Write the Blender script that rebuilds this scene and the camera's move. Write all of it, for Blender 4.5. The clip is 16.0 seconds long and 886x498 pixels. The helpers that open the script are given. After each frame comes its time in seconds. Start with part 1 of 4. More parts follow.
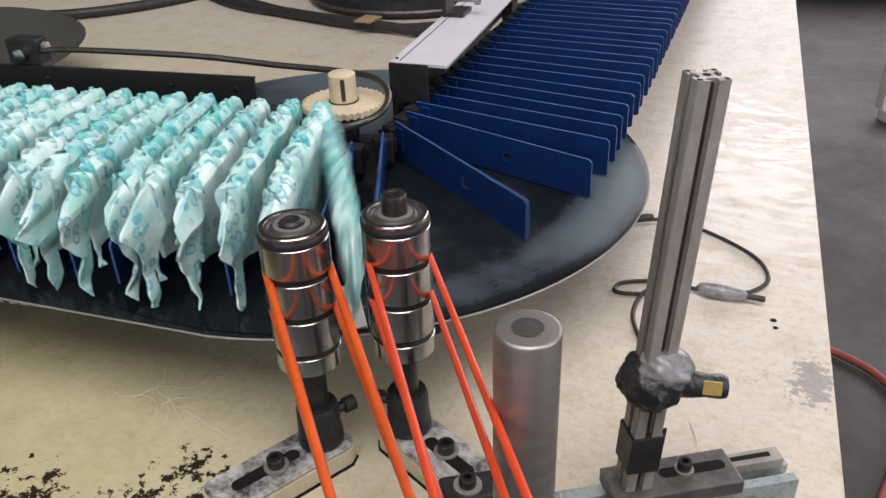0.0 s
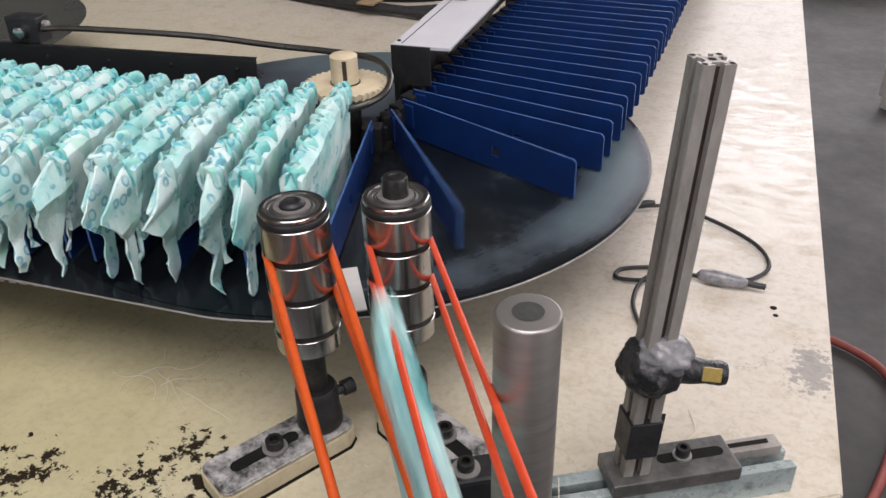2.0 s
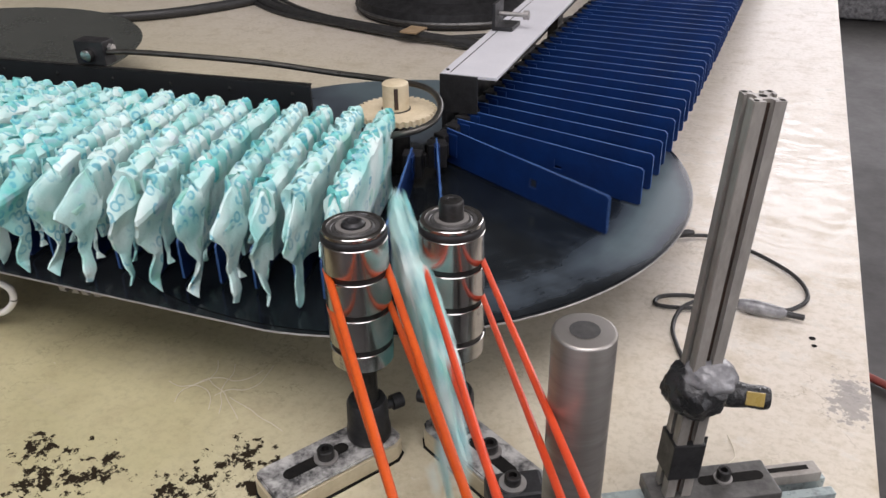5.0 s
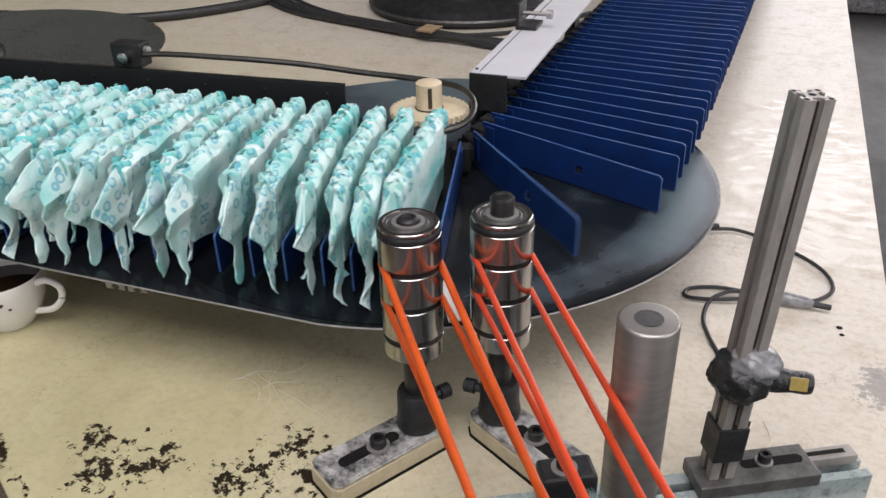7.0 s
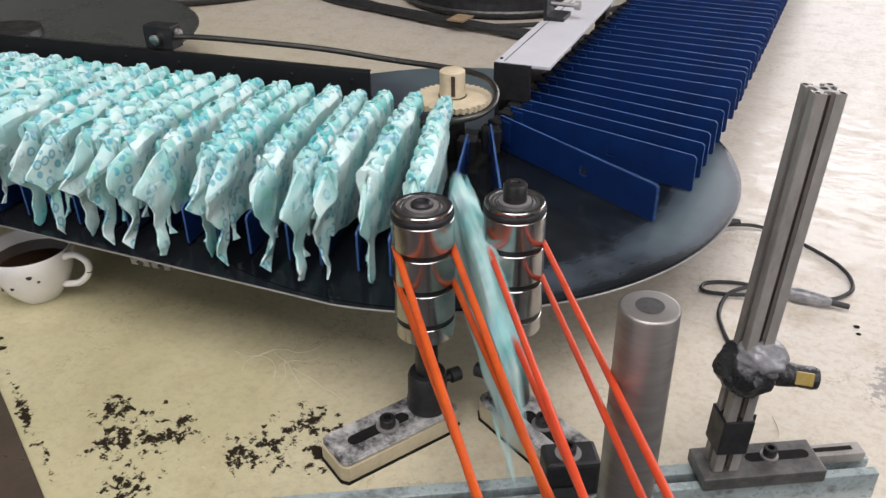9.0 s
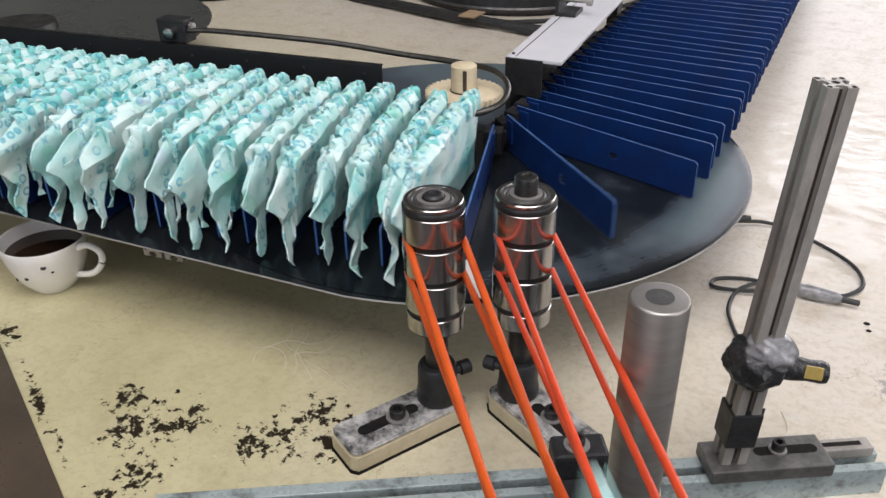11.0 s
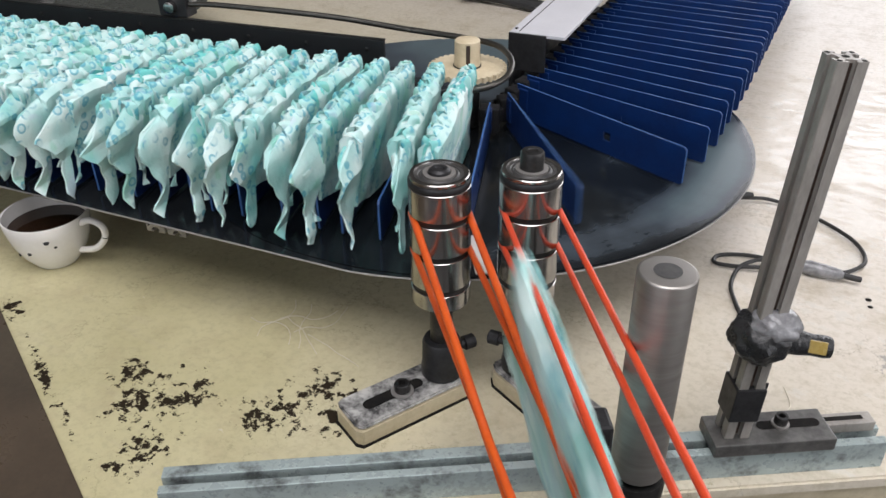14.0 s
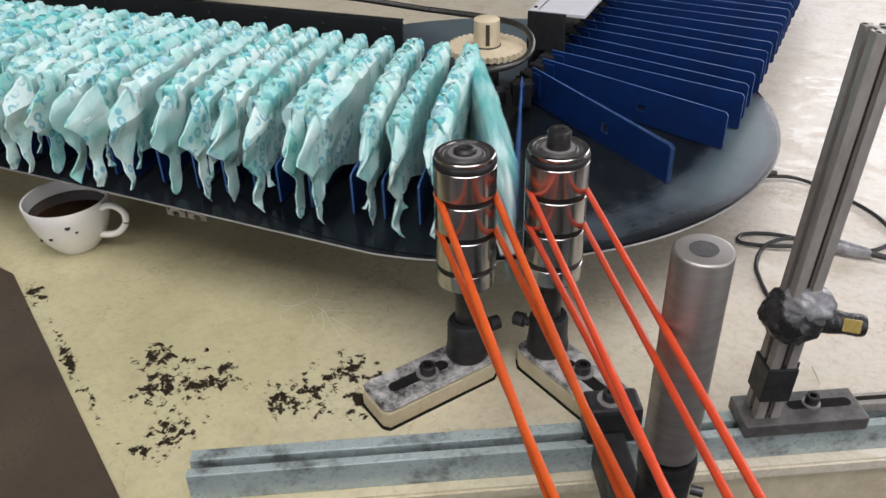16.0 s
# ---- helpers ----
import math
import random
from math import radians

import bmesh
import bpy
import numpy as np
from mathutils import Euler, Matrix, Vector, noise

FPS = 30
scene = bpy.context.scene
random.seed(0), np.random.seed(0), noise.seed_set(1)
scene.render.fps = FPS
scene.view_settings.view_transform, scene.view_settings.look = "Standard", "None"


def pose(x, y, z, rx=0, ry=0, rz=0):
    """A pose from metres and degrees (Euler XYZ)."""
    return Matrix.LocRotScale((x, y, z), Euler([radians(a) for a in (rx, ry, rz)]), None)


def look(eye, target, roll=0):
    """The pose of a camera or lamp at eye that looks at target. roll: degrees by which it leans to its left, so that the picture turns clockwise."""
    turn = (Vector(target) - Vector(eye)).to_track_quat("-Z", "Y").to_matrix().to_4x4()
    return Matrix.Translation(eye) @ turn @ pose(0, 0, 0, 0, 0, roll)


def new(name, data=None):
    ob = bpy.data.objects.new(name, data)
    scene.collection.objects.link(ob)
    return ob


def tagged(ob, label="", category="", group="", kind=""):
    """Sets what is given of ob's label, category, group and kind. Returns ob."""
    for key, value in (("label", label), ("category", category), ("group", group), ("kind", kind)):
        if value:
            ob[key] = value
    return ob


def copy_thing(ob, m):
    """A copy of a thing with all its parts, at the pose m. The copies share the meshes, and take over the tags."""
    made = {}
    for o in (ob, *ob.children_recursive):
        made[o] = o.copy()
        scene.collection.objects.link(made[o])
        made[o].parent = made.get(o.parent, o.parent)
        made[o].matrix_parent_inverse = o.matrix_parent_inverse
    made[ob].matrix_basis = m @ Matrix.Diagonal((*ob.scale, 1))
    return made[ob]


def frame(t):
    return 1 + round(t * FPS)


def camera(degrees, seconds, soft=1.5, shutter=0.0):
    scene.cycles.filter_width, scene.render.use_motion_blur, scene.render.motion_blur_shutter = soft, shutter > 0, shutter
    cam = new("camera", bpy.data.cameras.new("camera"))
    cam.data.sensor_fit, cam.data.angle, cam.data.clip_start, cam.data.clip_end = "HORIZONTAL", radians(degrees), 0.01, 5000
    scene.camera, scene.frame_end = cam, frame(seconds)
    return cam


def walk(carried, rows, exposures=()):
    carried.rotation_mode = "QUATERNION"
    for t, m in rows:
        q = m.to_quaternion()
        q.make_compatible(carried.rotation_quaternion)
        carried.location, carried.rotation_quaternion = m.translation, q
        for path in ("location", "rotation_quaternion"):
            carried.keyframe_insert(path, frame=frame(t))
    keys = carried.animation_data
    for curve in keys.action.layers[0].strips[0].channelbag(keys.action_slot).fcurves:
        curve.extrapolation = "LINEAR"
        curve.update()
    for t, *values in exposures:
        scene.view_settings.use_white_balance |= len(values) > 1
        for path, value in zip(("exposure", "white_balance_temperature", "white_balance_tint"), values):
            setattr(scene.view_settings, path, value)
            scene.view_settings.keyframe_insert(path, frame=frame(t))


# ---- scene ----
cam = camera(56.4, 16.0, shutter=0.3)
PATH = [
    (0, (0.3024, -0.3852, 0.4653), (-0.3663, 1.017, -0.4446), -2.1),
    (0.5, (0.306, -0.3879, 0.4635), (-0.3447, 1.0098, -0.4662), -1.9),
    (1, (0.3051, -0.3888, 0.4644), (-0.333, 1.008, -0.4743), -1.4),
    (1.5, (0.3051, -0.3879, 0.4644), (-0.3375, 1.0071, -0.4752), -1.4),
    (2, (0.3015, -0.3843, 0.4635), (-0.3609, 1.0017, -0.4743), -1.5),
    (2.5, (0.2988, -0.387, 0.4644), (-0.3933, 0.9873, -0.4689), -1.6),
    (3, (0.2988, -0.3933, 0.468), (-0.4095, 0.9828, -0.45), -1.6),
    (3.5, (0.3024, -0.3996, 0.4707), (-0.4167, 0.9792, -0.4347), -1.4),
    (4, (0.2988, -0.4041, 0.4725), (-0.4257, 0.9792, -0.4221), -1.1),
    (6.3, (0.2943, -0.4194, 0.4743), (-0.4365, 0.9657, -0.4122), -1.2),
    (6.5, (0.2925, -0.4212, 0.4743), (-0.4446, 0.9576, -0.4176), -1.4),
    (7, (0.2709, -0.4482, 0.4851), (-0.4518, 0.936, -0.4113), -1.5),
    (7.5, (0.2772, -0.4464, 0.4896), (-0.4293, 0.9441, -0.4086), -0.8),
    (8, (0.2817, -0.45, 0.4878), (-0.4599, 0.9207, -0.4131), -0.6),
    (8.5, (0.2862, -0.4509, 0.486), (-0.4806, 0.9009, -0.4221), -0.9),
    (11, (0.2889, -0.4563, 0.4833), (-0.504, 0.8757, -0.432), -0.9),
    (11.5, (0.2862, -0.4608, 0.4842), (-0.4986, 0.8694, -0.441), -0.9),
    (12, (0.2844, -0.4599, 0.4833), (-0.4932, 0.8676, -0.4509), -0.8),
    (12.5, (0.2844, -0.4572, 0.4815), (-0.4878, 0.8622, -0.468), -0.8),
    (13, (0.2853, -0.4599, 0.4815), (-0.4851, 0.8559, -0.4743), -0.8),
    (13.5, (0.2871, -0.4617, 0.4815), (-0.4878, 0.8541, -0.4716), -0.8),
    (14, (0.2844, -0.4608, 0.4815), (-0.4914, 0.8523, -0.4743), -0.7),
    (14.5, (0.279, -0.4608, 0.4815), (-0.4995, 0.8469, -0.4806), -0.9),
    (15, (0.2745, -0.4581, 0.4788), (-0.504, 0.8424, -0.4932), -1.4),
    (15.5, (0.27, -0.4563, 0.4788), (-0.5067, 0.8424, -0.4959), -1.6),
    (16, (0.2727, -0.4635, 0.477), (-0.5139, 0.8217, -0.5085), -1.7),
]
# the camera's white balance drifts from warm and pinkish towards neutral
BALANCE = [(0, -0.03, 6650, 18.3), (3, -0.03, 6600, 18.5), (7, -0.03, 6550, 17.0), (11, 0.0, 6500, 15.6), (13.5, 0.0, 6450, 14.2), (16, -0.08, 6450, 14.6)]
walk(cam, [(t, look(eye, target, roll)) for t, eye, target, roll in PATH], BALANCE)

# ---- world, light, exposure ----
world = bpy.data.worlds.new("sky")
scene.world = world
world.use_nodes = True
_nt = world.node_tree
_sky = _nt.nodes.new("ShaderNodeTexSky")
_sky.sky_type = "NISHITA"
_sky.sun_disc = False
_sky.sun_elevation = radians(40)
_sky.sun_rotation = radians(35)
_nt.links.new(_sky.outputs[0], _nt.nodes["Background"].inputs[0])
_nt.nodes["Background"].inputs[1].default_value = 0.12


def area_lamp(name, eye, target, w, h, power, colour):
    data = bpy.data.lights.new(name, "AREA")
    data.shape, data.size, data.size_y, data.energy, data.color = "RECTANGLE", w, h, power, colour
    ob = new(name, data)
    ob.matrix_world = look(eye, target)
    return tagged(ob, "area light standing in for daylight through an opening", "light", kind="structure")


# daylight through the big window beyond the table and the side window, plus two fills
area_lamp("window_light", (1.6, 5.4, 1.6), (0.6, 0.0, 0.6), 5.0, 2.6, 130, (1.0, 0.98, 0.95))
# added overhead fill; no opening is known above the table
area_lamp("skylight", (0.9, -1.3, 3.7), (0.9, -1.29, 0.0), 3.4, 3.4, 200, (1.0, 0.985, 0.96))
# added fill from the south, to lighten the shade under the bed
area_lamp("rear_window_light", (0.2, -4.7, 1.7), (0.0, 0.0, 0.2), 5.0, 2.0, 46, (1.0, 0.985, 0.96))
area_lamp("side_window_light", (4.3, 0.2, 1.5), (0.0, 0.2, 0.4), 4.0, 1.8, 70, (1.0, 0.98, 0.95))


# ---- materials ----
def nodes_of(name):
    m = bpy.data.materials.new(name)
    m.use_nodes = True
    nt = m.node_tree
    return m, nt, nt.nodes["Principled BSDF"]


def N(nt, kind, **kw):
    n = nt.nodes.new(kind)
    for k, v in kw.items():
        if k in n.inputs.keys():
            n.inputs[k].default_value = v
    return n


def ramp(nt, src, stops):
    r = nt.nodes.new("ShaderNodeValToRGB")
    el = r.color_ramp.elements
    while len(el) < len(stops):
        el.new(0.5)
    for e, (p, c) in zip(el, stops):
        e.position, e.color = p, (*c, 1) if len(c) == 3 else c
    nt.links.new(src, r.inputs[0])
    return r.outputs[0]


def mix(nt, fac, a, b):
    m = nt.nodes.new("ShaderNodeMix")
    m.data_type = "RGBA"
    for sock, v in ((m.inputs[0], fac), (m.inputs[6], a), (m.inputs[7], b)):
        if isinstance(v, bpy.types.NodeSocket):
            nt.links.new(v, sock)
        elif isinstance(v, (int, float)):
            sock.default_value = v
        else:
            sock.default_value = (*v, 1)
    return m.outputs[2]


def math_node(nt, op, a, b=0.0, clamp=False):
    m = nt.nodes.new("ShaderNodeMath")
    m.operation, m.use_clamp = op, clamp
    for sock, v in ((m.inputs[0], a), (m.inputs[1], b)):
        if isinstance(v, bpy.types.NodeSocket):
            nt.links.new(v, sock)
        else:
            sock.default_value = v
    return m.outputs[0]


def noise_tex(nt, scale, detail=4.0, rough=0.55, stretch=None):
    co = nt.nodes.new("ShaderNodeTexCoord")
    src = co.outputs["Object"]
    if stretch:
        mp = nt.nodes.new("ShaderNodeMapping")
        mp.inputs["Scale"].default_value = stretch
        nt.links.new(src, mp.inputs[0])
        src = mp.outputs[0]
    n = N(nt, "ShaderNodeTexNoise", Scale=scale, Detail=detail, Roughness=rough)
    nt.links.new(src, n.inputs["Vector"])
    return n.outputs["Fac"]


def bump(nt, bsdf, height, strength, dist=0.001):
    b = N(nt, "ShaderNodeBump", Strength=strength, Distance=dist)
    nt.links.new(height, b.inputs["Height"])
    nt.links.new(b.outputs[0], bsdf.inputs["Normal"])


def surface(name, base, dark, rough=(0.35, 0.6), metal=0.0, scale=40, fine=300, bumps=0.15, stretch=None, spread=(0.35, 0.65), dist=0.0006, gloss=0.5):
    """A surface that varies between two colours at a coarse scale, with fine grain and relief."""
    m, nt, b = nodes_of(name)
    coarse = noise_tex(nt, scale, 5, 0.6, stretch)
    grain = noise_tex(nt, fine, 3, 0.6, stretch)
    both = math_node(nt, "ADD", math_node(nt, "MULTIPLY", coarse, 0.75), math_node(nt, "MULTIPLY", grain, 0.25))
    nt.links.new(ramp(nt, both, [(spread[0], dark), (spread[1], base)]), b.inputs["Base Color"])
    nt.links.new(ramp(nt, both, [(0.3, (rough[1],) * 3), (0.7, (rough[0],) * 3)]), b.inputs["Roughness"])
    b.inputs["Metallic"].default_value = metal
    bump(nt, b, grain, bumps, dist)
    b.inputs["Specular IOR Level"].default_value = gloss
    return m


def near(nt, cx, cy, rx, ry, turn=0.0):
    """1 at a place of the table, falling to 0 at the ellipse round it."""
    co = nt.nodes.new("ShaderNodeTexCoord")
    mp = nt.nodes.new("ShaderNodeMapping")
    mp.vector_type = "TEXTURE"
    mp.inputs["Location"].default_value = (cx, cy, 0)
    mp.inputs["Rotation"].default_value = (0, 0, radians(turn))
    mp.inputs["Scale"].default_value = (rx, ry, 1)
    nt.links.new(co.outputs["Object"], mp.inputs[0])
    ln = nt.nodes.new("ShaderNodeVectorMath")
    ln.operation = "LENGTH"
    nt.links.new(mp.outputs[0], ln.inputs[0])
    return math_node(nt, "SUBTRACT", 1.0, ln.outputs["Value"], True)


def table_paint():
    m, nt, b = nodes_of("cream_table_paint")
    big = noise_tex(nt, 5, 6, 0.6)
    grime = noise_tex(nt, 22, 8, 0.7)
    fine = noise_tex(nt, 260, 4, 0.6)
    col = ramp(nt, big, [(0.3, (0.41, 0.37, 0.205)), (0.55, (0.51, 0.465, 0.28)), (0.75, (0.59, 0.54, 0.36))])
    # paler, pinkish tone towards the free edge and the back of the table
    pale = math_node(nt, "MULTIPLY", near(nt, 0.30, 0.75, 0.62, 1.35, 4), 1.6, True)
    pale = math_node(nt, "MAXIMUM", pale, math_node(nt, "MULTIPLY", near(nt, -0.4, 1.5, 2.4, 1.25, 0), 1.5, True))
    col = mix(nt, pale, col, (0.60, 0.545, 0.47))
    col = mix(nt, math_node(nt, "MULTIPLY", ramp(nt, grime, [(0.5, (0, 0, 0)), (0.72, (1, 1, 1))]), 0.5), col, (0.36, 0.29, 0.18))
    streak = noise_tex(nt, 9, 9, 0.75, (1.0, 5.0, 1.0))
    col = mix(nt, math_node(nt, "MULTIPLY", ramp(nt, streak, [(0.56, (0, 0, 0)), (0.64, (1, 1, 1))]), 0.22), col, (0.42, 0.36, 0.27))
    speck = noise_tex(nt, 75, 10, 0.72)
    col = mix(nt, math_node(nt, "MULTIPLY", ramp(nt, speck, [(0.58, (0, 0, 0)), (0.68, (1, 1, 1))]), 0.4), col, (0.30, 0.25, 0.16))
    mottle = noise_tex(nt, 130, 6, 0.7)
    col = mix(nt, math_node(nt, "MULTIPLY", ramp(nt, mottle, [(0.47, (0, 0, 0)), (0.62, (1, 1, 1))]), 0.28), col, (0.30, 0.265, 0.165))
    line = noise_tex(nt, 13, 7, 0.62)
    line = ramp(nt, line, [(0.492, (0, 0, 0)), (0.5, (1, 1, 1)), (0.508, (0, 0, 0))])
    line = math_node(nt, "MULTIPLY", line, ramp(nt, noise_tex(nt, 7, 2, 0.5), [(0.48, (0, 0, 0)), (0.6, (1, 1, 1))]))
    col = mix(nt, math_node(nt, "MULTIPLY", line, 0.55), col, (0.22, 0.185, 0.11))
    # scuffed, paler strip along the free edge
    scuff = noise_tex(nt, 44, 9, 0.76, (0.6, 1.0, 1.0))
    strip = near(nt, 0.26, 0.62, 0.26, 0.75, 6)
    worn = math_node(nt, "ADD", scuff, math_node(nt, "MULTIPLY", strip, 0.22))
    worn = ramp(nt, worn, [(0.655, (0, 0, 0)), (0.69, (1, 1, 1))])
    col = mix(nt, math_node(nt, "MULTIPLY", worn, 0.6), col, (0.68, 0.65, 0.59))
    # black chips where the paint has flaked off
    flakes = noise_tex(nt, 92, 9, 0.70)
    blotch = noise_tex(nt, 24, 3, 0.5)
    where = 0.0
    for c in ((-0.195, -0.125, 0.055, 0.060, -25), (-0.092, -0.092, 0.05, 0.034, 20), (-0.078, -0.048, 0.055, 0.036, 20),
              (-0.165, -0.178, 0.030, 0.055, -20), (-0.24, -0.118, 0.035, 0.03, 0), (-0.425, -0.104, 0.030, 0.012, -24), (-0.30, -0.160, 0.10, 0.008, -24), (-0.05, -0.07, 0.03, 0.03, 0)):
        where = math_node(nt, "MAXIMUM", near(nt, *c), where)
    chip = math_node(nt, "ADD", math_node(nt, "ADD", math_node(nt, "MULTIPLY", flakes, 0.76), math_node(nt, "MULTIPLY", blotch, 0.24)),
                     math_node(nt, "MULTIPLY", math_node(nt, "POWER", where, 0.5), 0.16))
    chip = ramp(nt, chip, [(0.640, (0, 0, 0)), (0.648, (1, 1, 1))])
    chip = math_node(nt, "MULTIPLY", chip, math_node(nt, "GREATER_THAN", where, 0.02))
    col = mix(nt, chip, col, (0.022, 0.016, 0.010))
    patch = math_node(nt, "ADD", math_node(nt, "MULTIPLY", near(nt, 0.349, 0.243, 0.034, 0.060, 0), 0.30), math_node(nt, "MULTIPLY", flakes, 0.8))
    patch = ramp(nt, patch, [(0.545, (0, 0, 0)), (0.57, (1, 1, 1))])
    patch = math_node(nt, "MULTIPLY", patch, math_node(nt, "GREATER_THAN", near(nt, 0.349, 0.243, 0.034, 0.060, 0), 0.02))
    col = mix(nt, math_node(nt, "MULTIPLY", patch, 0.7), col, (0.20, 0.19, 0.185))
    nt.links.new(col, b.inputs["Base Color"])
    ro = ramp(nt, grime, [(0.3, (0.33,) * 3), (0.7, (0.5,) * 3)])
    ro = mix(nt, worn, ro, (0.24, 0.24, 0.24))
    ro = mix(nt, chip, ro, (0.9, 0.9, 0.9))
    nt.links.new(ro, b.inputs["Roughness"])
    nt.links.new(math_node(nt, "SUBTRACT", 0.5, math_node(nt, "MULTIPLY", chip, 0.42)), b.inputs["Specular IOR Level"])
    h = math_node(nt, "SUBTRACT", math_node(nt, "ADD", math_node(nt, "MULTIPLY", fine, 0.15), math_node(nt, "MULTIPLY", scuff, 0.25)), chip)
    bump(nt, b, h, 0.35, 0.0008)
    return m


def nappy_print(name="printed_nonwoven", more=0.0):
    """White non-woven with teal rings, dots and soft teal patches."""
    m, nt, b = nodes_of(name)
    co = nt.nodes.new("ShaderNodeTexCoord")
    info = nt.nodes.new("ShaderNodeObjectInfo")
    add = nt.nodes.new("ShaderNodeVectorMath")
    add.operation = "MULTIPLY_ADD"
    comb = nt.nodes.new("ShaderNodeCombineXYZ")
    nt.links.new(info.outputs["Random"], comb.inputs[0])
    nt.links.new(info.outputs["Random"], comb.inputs[2])
    nt.links.new(comb.outputs[0], add.inputs[0])
    add.inputs[1].default_value = (3.0, 0.0, 2.0)
    nt.links.new(co.outputs["Object"], add.inputs[2])

    def soft(scale, detail):
        n = N(nt, "ShaderNodeTexNoise", Scale=scale, Detail=detail, Roughness=0.55)
        nt.links.new(add.outputs[0], n.inputs["Vector"])
        return n.outputs["Fac"]
    v = N(nt, "ShaderNodeTexVoronoi", Scale=82.0, Randomness=0.6)
    nt.links.new(add.outputs[0], v.inputs["Vector"])
    d = v.outputs["Distance"]
    ring = ramp(nt, d, [(0.22, (0.25, 0.25, 0.25)), (0.27, (1, 1, 1)), (0.38, (1, 1, 1)), (0.43, (0, 0, 0))])
    zone = ramp(nt, soft(24, 3), [(0.47 - more, (0, 0, 0)), (0.55 - more, (1, 1, 1))])
    ring = math_node(nt, "MULTIPLY", ring, zone)
    col = mix(nt, ramp(nt, soft(17, 2), [(0.40 - more, (0, 0, 0)), (0.74 - more, (1, 1, 1))]), (0.66, 0.80, 0.775), (0.14, 0.53, 0.50))
    green = ramp(nt, soft(30, 1), [(0.63, (0, 0, 0)), (0.67, (1, 1, 1))])
    col = mix(nt, math_node(nt, "MULTIPLY", green, 0.45), col, (0.22, 0.58, 0.43))
    col = mix(nt, math_node(nt, "MULTIPLY", ring, 0.72), col, (0.035, 0.33, 0.44))
    pale = ramp(nt, soft(34, 2), [(0.62, (0, 0, 0)), (0.70, (1, 1, 1))])
    col = mix(nt, math_node(nt, "MULTIPLY", pale, 0.45), col, (0.58, 0.58, 0.72))
    nt.links.new(col, b.inputs["Base Color"])
    b.inputs["Roughness"].default_value = 0.62
    b.inputs["Subsurface Weight"].default_value = 0.0
    wr = soft(60, 5)
    bump(nt, b, wr, 0.7, 0.004)
    return m


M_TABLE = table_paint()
M_PRINT = nappy_print()
M_CUFF = nappy_print("teal_gathered_nonwoven", 0.10)
M_BLUE = surface("blue_plastic", (0.0038, 0.028, 0.132), (0.002, 0.017, 0.086), (0.30, 0.48), 0, 30, 420, 0.08)
# rim faces of the blades, in a lighter blue than their sides
M_BLUE_EDGE = surface("lighter_blue_plastic_edge", (0.06, 0.15, 0.35), (0.015, 0.06, 0.22), (0.4, 0.6), 0, 90, 500, 0.2)
M_BLACK_PLATE = surface("black_coated_sheet", (0.006, 0.007, 0.008), (0.014, 0.016, 0.018), (0.08, 0.24), 0.0, 14, 160, 0.03, gloss=0.3)


# centre of the sheen that is painted into the turn disc
DISC_SHEEN_AT = (0.10, 0.36)


def disc_paint_with_sheen():
    m, nt, b = nodes_of("grey_blue_sheet_with_sheen")
    co = nt.nodes.new("ShaderNodeTexCoord")
    mp = nt.nodes.new("ShaderNodeMapping")
    mp.inputs["Location"].default_value = (0.142, -0.319, 0)
    nt.links.new(co.outputs["Object"], mp.inputs[0])
    w = N(nt, "ShaderNodeTexWave", Scale=46.0, Distortion=2.0, Detail=2.0)
    w.wave_type, w.rings_direction = "RINGS", "Z"
    nt.links.new(mp.outputs[0], w.inputs["Vector"])
    n = noise_tex(nt, 9, 6, 0.6)
    f = math_node(nt, "ADD", math_node(nt, "MULTIPLY", w.outputs["Fac"], 0.014), math_node(nt, "MULTIPLY", n, 0.74))
    ln = nt.nodes.new("ShaderNodeVectorMath")
    ln.operation = "LENGTH"
    nt.links.new(mp.outputs[0], ln.inputs[0])
    # window sheen by the right rim and the rollers, put into the colour
    sheen = ramp(nt, ln.outputs["Value"], [(0.235, (0, 0, 0)), (0.275, (1, 1, 1)), (0.30, (1, 1, 1)), (0.316, (0.3, 0.3, 0.3))])
    sheen = math_node(nt, "MULTIPLY", sheen, math_node(nt, "MULTIPLY", near(nt, DISC_SHEEN_AT[0], DISC_SHEEN_AT[1], 0.34, 0.44, 10), 0.52))
    sheen = math_node(nt, "MAXIMUM", sheen, math_node(nt, "MULTIPLY", near(nt, DISC_SHEEN_AT[0] - 0.02, DISC_SHEEN_AT[1] - 0.16, 0.24, 0.30, 10), 0.17))
    # paler far half: the window's reflection painted as colour
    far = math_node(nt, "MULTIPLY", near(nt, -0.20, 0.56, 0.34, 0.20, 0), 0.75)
    f = math_node(nt, "ADD", math_node(nt, "SUBTRACT", f, 0.05), math_node(nt, "MAXIMUM", sheen, far))
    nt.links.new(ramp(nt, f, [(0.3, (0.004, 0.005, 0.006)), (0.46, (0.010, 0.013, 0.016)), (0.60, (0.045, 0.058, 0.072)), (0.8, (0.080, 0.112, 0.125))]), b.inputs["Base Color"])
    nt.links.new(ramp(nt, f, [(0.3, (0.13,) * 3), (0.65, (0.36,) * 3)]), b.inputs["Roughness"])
    b.inputs["Specular IOR Level"].default_value = 0.42
    bump(nt, b, f, 0.012, 0.0004)
    return m


